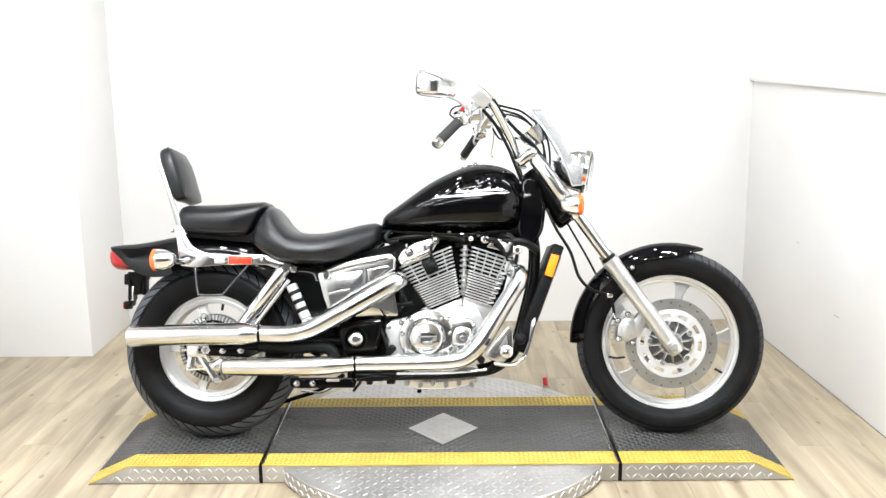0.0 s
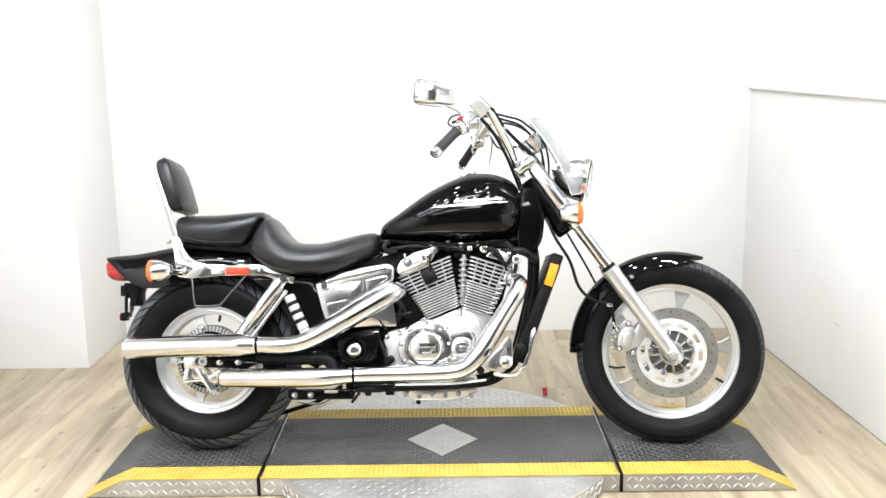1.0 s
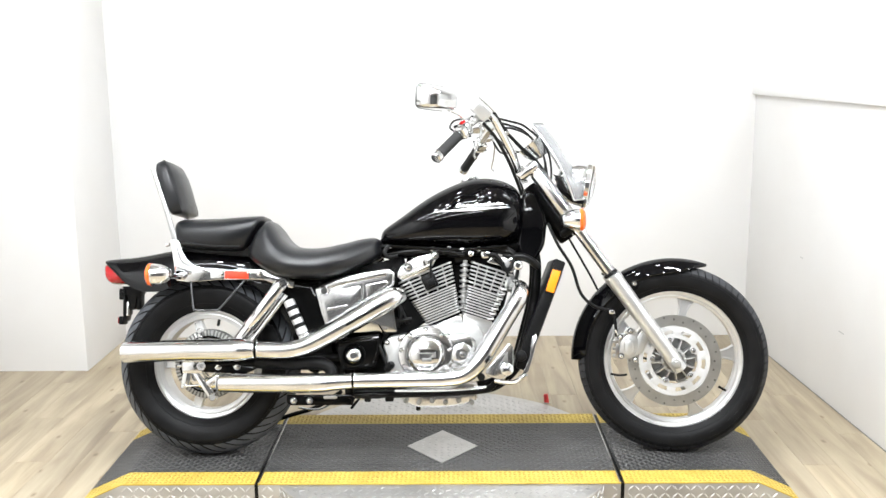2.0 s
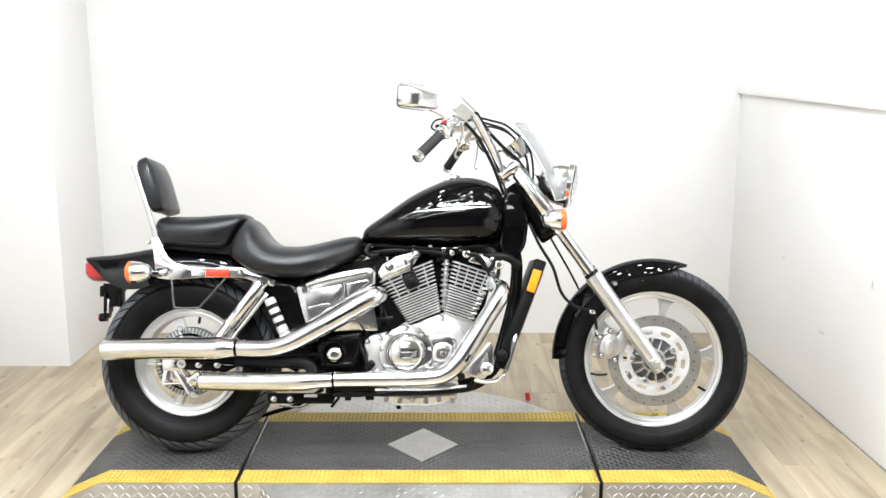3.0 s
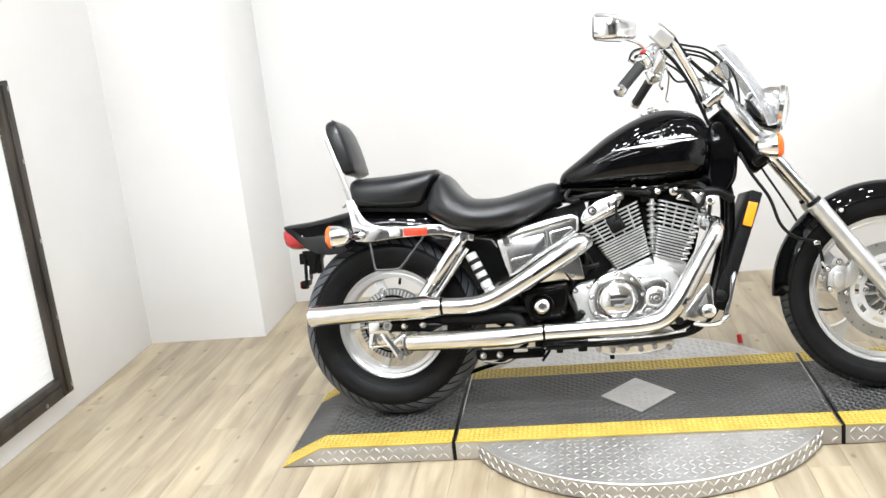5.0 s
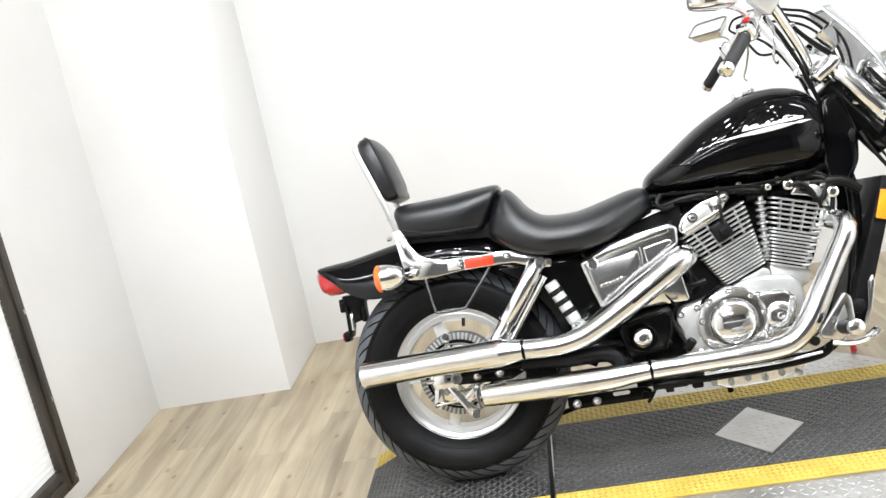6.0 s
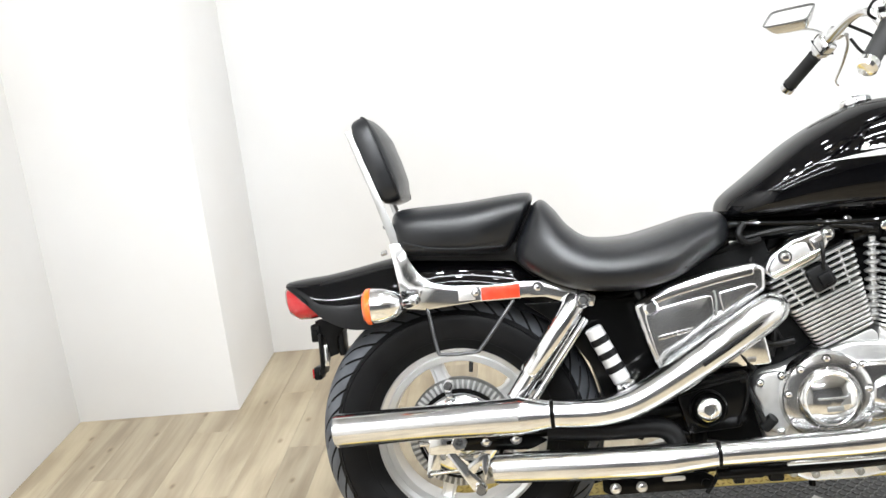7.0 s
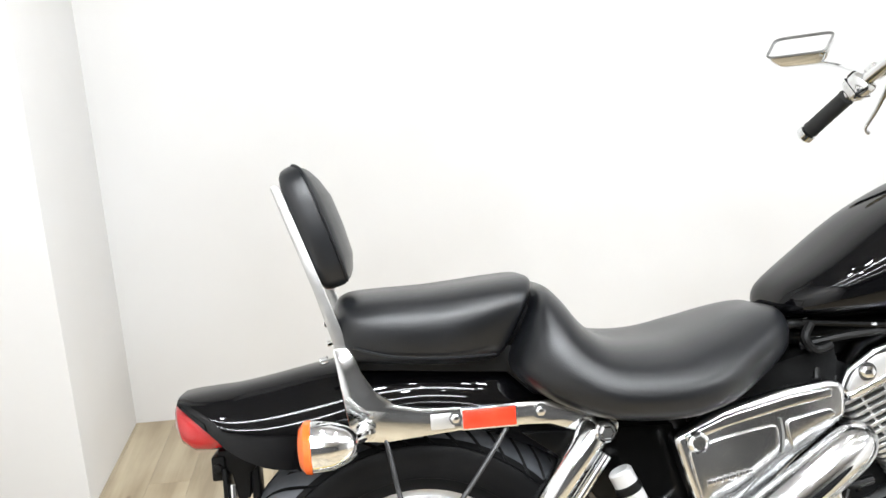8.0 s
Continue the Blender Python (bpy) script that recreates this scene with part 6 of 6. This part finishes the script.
bp("oil_pipe", tube([(0.176, -0.124, 0.700), (0.204, -0.128, 0.700), (0.228, -0.126, 0.676), (0.238, -0.122, 0.650)], 0.008, 12), CABLE, fc, "black rubber pipe")
bp("union", lathe([(0, 0.015), (0.006, 0.016), (0.012, 0.014), (0.014, 0.009), (0.010, 0.007), (0.010, 0.0)], (0.172, -0.118, 0.703), (0, -1, 0), 20), CHROME, fc, "chrome pipe union")
bp("union", lathe([(0, 0.016), (0.006, 0.017), (0.012, 0.015), (0.014, 0.010), (0.010, 0.008), (0.010, 0.0)], (0.286, -0.112, 0.664), (0, -1, 0), 20), CHROME, fc, "chrome pipe union")
bp("lug", prism([(0.270, 0.648), (0.296, 0.652), (0.294, 0.622), (0.276, 0.614)], -0.112, -0.090, 0.003, 0.006), CAST, fc)
for p in ((-0.004, -0.134, 0.700), (-0.096, -0.140, 0.659)):
    bp("cover_bolt", hexbolt(p, (0, -1, 0), 0.010, 0.010), CHROME, rc)
for p in ((0.262, -0.113, 0.682),):
    bp("cover_bolt", hexbolt(p, (0, -1, 0), 0.011, 0.012), CHROME, fc)
bp("plug_cap", moved(join(box(0, 0, 0, 0.050, 0.034, 0.054, 0.008), box(0.004, -0.018, -0.006, 0.026, 0.012, 0.026, 0.004)), Matrix.Translation((-0.022, -0.120, 0.610)) @ Matrix.Rotation(radians(-25), 4, "Y")), PLASTIC, rc, "black spark plug cap")
bp("plug_wire", tube([(-0.018, -0.134, 0.625), (-0.018, -0.142, 0.668), (-0.012, -0.12, 0.700), (0.03, -0.08, 0.715)], 0.0045, 8), CABLE, rc)
bp("plug_wire", tube([(0.205, -0.110, 0.685), (0.230, -0.125, 0.665), (0.248, -0.12, 0.64), (0.252, -0.10, 0.61)], 0.006, 8), CABLE, fc)
bre = bp("breather", rod((0.093, -0.085, 0.505), (0.103, -0.085, 0.685), 0.008, 12), CAST, None, "ribbed silver breather stack")
for k in range(9):
    bp("rib", lathe([(0, 0.010), (0.004, 0.017), (0.008, 0.017), (0.012, 0.010)], (0.0935 + 0.001 * k, -0.085, 0.513 + 0.0185 * k), (0, 0, 1), 16), CAST, bre)
bp("intake", join(rod((0.06, -0.05, 0.70), (0.13, -0.05, 0.70), 0.035, 20), rod((0.04, -0.09, 0.71), (0.075, -0.09, 0.71), 0.016, 14), box(0.10, -0.07, 0.705, 0.04, 0.04, 0.03, 0.008)), FRAMEBLACK, None, "black intake pipework")
for cx, cz, cr in ((-0.012, 0.722, 0.010), (0.046, 0.726, 0.008), (0.150, 0.722, 0.009)):
    bp("clamp_bolt", hexbolt((cx, -0.112, cz), (0, -1, 0), cr * 0.7, 0.008), CHROME)
for c in ([(0.17, -0.108, 0.722), (0.215, -0.118, 0.728), (0.262, -0.118, 0.716), (0.292, -0.108, 0.680)], [(-0.165, -0.10, 0.735), (-0.18, -0.112, 0.715), (-0.165, -0.112, 0.695), (-0.135, -0.105, 0.70)], [(0.245, -0.115, 0.640), (0.262, -0.122, 0.660), (0.270, -0.118, 0.690)]):
    bp("hose", tube(c, 0.0075, 8), CABLE, None, "black rubber hose")
bp("fuel_cock", lathe([(0, 0.008), (0.012, 0.009), (0.014, 0.005)], (0.122, -0.10, 0.706), (0, -1, 0), 12), CHROME)
for c in ([(-0.18, -0.09, 0.70), (-0.10, -0.11, 0.715), (0.02, -0.11, 0.716), (0.10, -0.10, 0.700)], [(-0.15, -0.08, 0.66), (-0.16, -0.1, 0.60), (-0.13, -0.1, 0.53), (-0.10, -0.1, 0.46)], [(0.20, -0.11, 0.715), (0.26, -0.12, 0.71), (0.285, -0.115, 0.66), (0.275, -0.11, 0.60)], [(-0.12, -0.1, 0.47), (-0.16, -0.11, 0.445), (-0.19, -0.11, 0.40)]):
    bp("hose", tube(c, 0.0065, 8), CABLE, None, "black rubber hose")
bp("exhaust_flange", lathe([(0, 0.030), (0.008, 0.030), (0.010, 0.024)], (0.258, -0.095, 0.602), (0.75, -0.55, -0.2), 24), CAST)
for k in range(7):
    bp("head_tooth", box(0.190 + 0.0078 * k, -0.1, 0.478 + 0.017 * k, 0.022, 0.05, 0.006, 0.001), CAST, fc)

# ---- side cover and pivot ----
scv = bp("side_cover", prism([(-0.420, 0.588), (-0.342, 0.624), (-0.242, 0.645), (-0.160, 0.656), (-0.142, 0.642), (-0.144, 0.596), (-0.232, 0.534), (-0.341, 0.432), (-0.372, 0.430), (-0.396, 0.496)], -0.163, -0.12, 0.010, 0.012, 3), PIPECHROME, None, "chrome side cover")
bp("top_band", prism([(-0.404, 0.590), (-0.338, 0.616), (-0.240, 0.637), (-0.168, 0.646), (-0.168, 0.630), (-0.240, 0.618), (-0.336, 0.598), (-0.398, 0.578)], -0.170, -0.160, 0.004, 0.005, 3), POLISHED, scv, "raised polished band")
bp("cover_panel", prism([(-0.400, 0.570), (-0.340, 0.584), (-0.256, 0.598), (-0.254, 0.552), (-0.300, 0.508), (-0.350, 0.458), (-0.372, 0.452), (-0.386, 0.500)], -0.169, -0.158, 0.003, 0.014, 3), PIPECHROME, scv, "bright inset panel")
bp("panel_groove", tube([(-0.2515, -0.1655, 0.604), (-0.249, -0.1665, 0.580), (-0.252, -0.1665, 0.550)], 0.0022, 6), GREYCAST, scv)
bp("side_wing", prism([(-0.244, 0.600), (-0.172, 0.614), (-0.160, 0.604), (-0.236, 0.552)], -0.168, -0.158, 0.003, 0.010, 3), PIPECHROME, scv)
bp("cover_lock", lathe([(0, 0.017), (0.005, 0.016), (0.008, 0.012), (0.006, 0.010), (0.006, 0.0)], (-0.384, -0.170, 0.579), (0, -1, 0), 24), CHROME, scv)
bp("nameplate", prism([(-0.374, 0.510), (-0.300, 0.524), (-0.302, 0.532), (-0.374, 0.519)], -0.1725, -0.168, 0.001), POLISHED, scv, "small raised nameplate")
for k in range(6):
    bp("nameplate_bar", box(-0.364 + 0.0105 * k, -0.1735, 0.517 + 0.0021 * k, 0.0065, 0.003, 0.008, 0.0006), CHROME, scv)
bp("inner_cover", prism([(-0.295, 0.43), (-0.28, 0.50), (-0.15, 0.53), (-0.135, 0.435)], -0.125, -0.095, 0.006, 0.01), CHROME, None, "chrome lower side plate")
pv = bp("pivot_plate", prism([(-0.345, 0.385), (-0.325, 0.412), (-0.195, 0.430), (-0.188, 0.385), (-0.215, 0.312), (-0.325, 0.305)], -0.155, -0.115, 0.006, 0.01), FRAMEBLACK, None, "black pivot plate")
for bx, bz in ((-0.328, 0.398), (-0.206, 0.412), (-0.214, 0.330), (-0.318, 0.318)):
    bp("bolt", hexbolt((bx, -0.155, bz), (0, -1, 0), 0.007), FRAMEBLACK, pv)
bp("plate_rib", join(tube([(-0.335, -0.156, 0.392), (-0.27, -0.158, 0.408), (-0.198, -0.156, 0.418)], 0.004, 8), tube([(-0.198, -0.156, 0.415), (-0.202, -0.158, 0.37), (-0.222, -0.156, 0.318)], 0.004, 8)), FRAMEBLACK, pv)
bp("pivot_ring", lathe([(0, 0.040), (0.008, 0.040), (0.011, 0.036), (0.008, 0.032), (0.012, 0.029)], (-0.283, -0.153, 0.357), (0, -1, 0), 32), FRAMEBLACK, pv)
bp("pivot_cap", lathe([(0, 0.026), (0.012, 0.025), (0.018, 0.018), (0.019, 0.011), (0.014, 0.010), (0.014, 0.0)], (-0.283, -0.162, 0.357), (0, -1, 0), 28), CHROME, pv, "chrome pivot cap")
for c in ([(-0.235, -0.105, 0.50), (-0.20, -0.118, 0.46), (-0.175, -0.118, 0.425)], [(-0.14, -0.10, 0.545), (-0.125, -0.112, 0.50), (-0.135, -0.112, 0.45)], [(-0.175, -0.10, 0.49), (-0.13, -0.115, 0.475), (-0.085, -0.115, 0.48)], [(-0.335, -0.10, 0.30), (-0.27, -0.12, 0.275), (-0.18, -0.12, 0.262)]):
    bp("hose", tube(c, 0.0075, 8), CABLE, None, "black rubber hose")
bp("hose_clamp", box(-0.178, -0.118, 0.448, 0.020, 0.020, 0.012, 0.003), STEEL)
bp("linkage", tube([(-0.20, -0.15, 0.40), (-0.185, -0.155, 0.36), (-0.165, -0.158, 0.31)], 0.006, 8), CABLE)
bp("linkage_boot", rod((-0.172, -0.15, 0.305), (-0.150, -0.16, 0.33), 0.013, 12), CABLE)
# folding pillion peg
pp = bp("pillion_footpeg", rod((-0.508, -0.165, 0.548), (-0.455, -0.170, 0.430), 0.019, 24), CARRIERPAINT, None, "folded silver pillion footpeg with black rubber bands")
q0, q1 = Vector((-0.508, -0.165, 0.548)), Vector((-0.455, -0.170, 0.430))
for k in range(3):
    bp("band", rod(q0.lerp(q1, 0.17 + 0.25 * k), q0.lerp(q1, 0.31 + 0.25 * k), 0.0208, 24), CABLE, pp)
bp("peg_mount", join(box(-0.450, -0.155, 0.422, 0.04, 0.05, 0.03, 0.006), rod((-0.455, -0.18, 0.415), (-0.42, -0.13, 0.44), 0.011, 12)), CHROME, pp)
# rider peg and brake pedal
rp = bp("foot_control", prism([(0.246, 0.402), (0.262, 0.385), (0.262, 0.318), (0.228, 0.272), (0.172, 0.288), (0.166, 0.306)], -0.215, -0.200, 0.004, 0.012), POLISHED, None, "polished silver foot control bracket")
bp("bracket_hole", prism([(0.240, 0.370), (0.244, 0.335), (0.200, 0.305)], -0.2165, -0.214, 0.001, 0.005), GREYCAST, rp)
bp("footpeg", join(rod((0.222, -0.21, 0.312), (0.232, -0.30, 0.318), 0.016, 20), lathe([(0, 0.019), (0.008, 0.022), (0.018, 0.021), (0.022, 0.012), (0.023, 0)], (0.232, -0.298, 0.318), (0.1, -1, 0.05), 24)), CHROME, rp, "chrome footpeg")
bp("peg_rubber", rod((0.224, -0.225, 0.313), (0.2312, -0.292, 0.3175), 0.0185, 20), CABLE, rp)
bp("brake_pedal", join(tube([(0.20, -0.205, 0.272), (0.235, -0.225, 0.268), (0.268, -0.245, 0.274), (0.292, -0.255, 0.292)], 0.008, 12), moved(box(0, 0, 0, 0.034, 0.05, 0.012, 0.004), Matrix.Translation((0.288, -0.262, 0.290)) @ Matrix.Rotation(radians(-38), 4, "Y"))), CHROME, rp, "chrome brake pedal")
bp("rubber_cap", lathe([(0, 0.018), (0.008, 0.020), (0.014, 0.018), (0.018, 0.010), (0.0185, 0)], (0.290, -0.150, 0.352), (0.1, -1, 0), 24), PLASTIC, rp, "round black rubber cap")
bp("spring_boss", rod((0.152, -0.18, 0.285), (0.152, -0.22, 0.285), 0.013, 16), CABLE, rp)
# side stand on the far side
bp("side_stand", tube([(-0.36, 0.13, 0.205), (-0.46, 0.185, 0.142), (-0.56, 0.225, 0.108), (-0.655, 0.258, 0.076)], 0.008, 12), FRAMEBLACK, None, "black side stand")
bp("stand_foot", box(-0.665, 0.264, 0.070, 0.05, 0.035, 0.010, 0.003), FRAMEBLACK)
bp("stand_spring", tube([(-0.37, 0.11, 0.185), (-0.40, 0.11, 0.160), (-0.45, 0.12, 0.140), (-0.52, 0.13, 0.146)], 0.0035, 8), CHROME)


# ---------- floor planks, last: each one a piece of the floor ----------
PWID, PLEN = 0.118, 1.15
PGEO = box(0, 0, -0.005, PWID - 0.0005, 1.0, 0.010, 0.0005, 1)
rest = []
col = 0
x = XL + PWID / 2
shared = {}
while x < XE:
    off = (col * 0.377) % 1.0 * PLEN
    y = YF - off
    while y < YB:
        a, b = max(y, YF), min(y + PLEN, YB)
        L = b - a - 0.0005
        if L > 0.02:
            near = -2.3 < x < 1.75 and b > 1.9
            if near:
                key = round(L, 3)
                if key not in shared:
                    shared[key] = mesh_of("plank", ([(p[0], p[1] * L, p[2]) for p in PGEO[0]], PGEO[1]), PLANK)
                ob = new("plank", shared[key])
                ob.parent = floor
                ob.location = (x, (a + b) / 2, 0)
            else:
                rest.append(([(p[0] + x, p[1] * L + (a + b) / 2, p[2]) for p in PGEO[0]], PGEO[1]))
        y += PLEN
    x += PWID
    col += 1
more = part("far_planks", join(*rest), PLANK, floor)
tagged(more, kind="stuff")
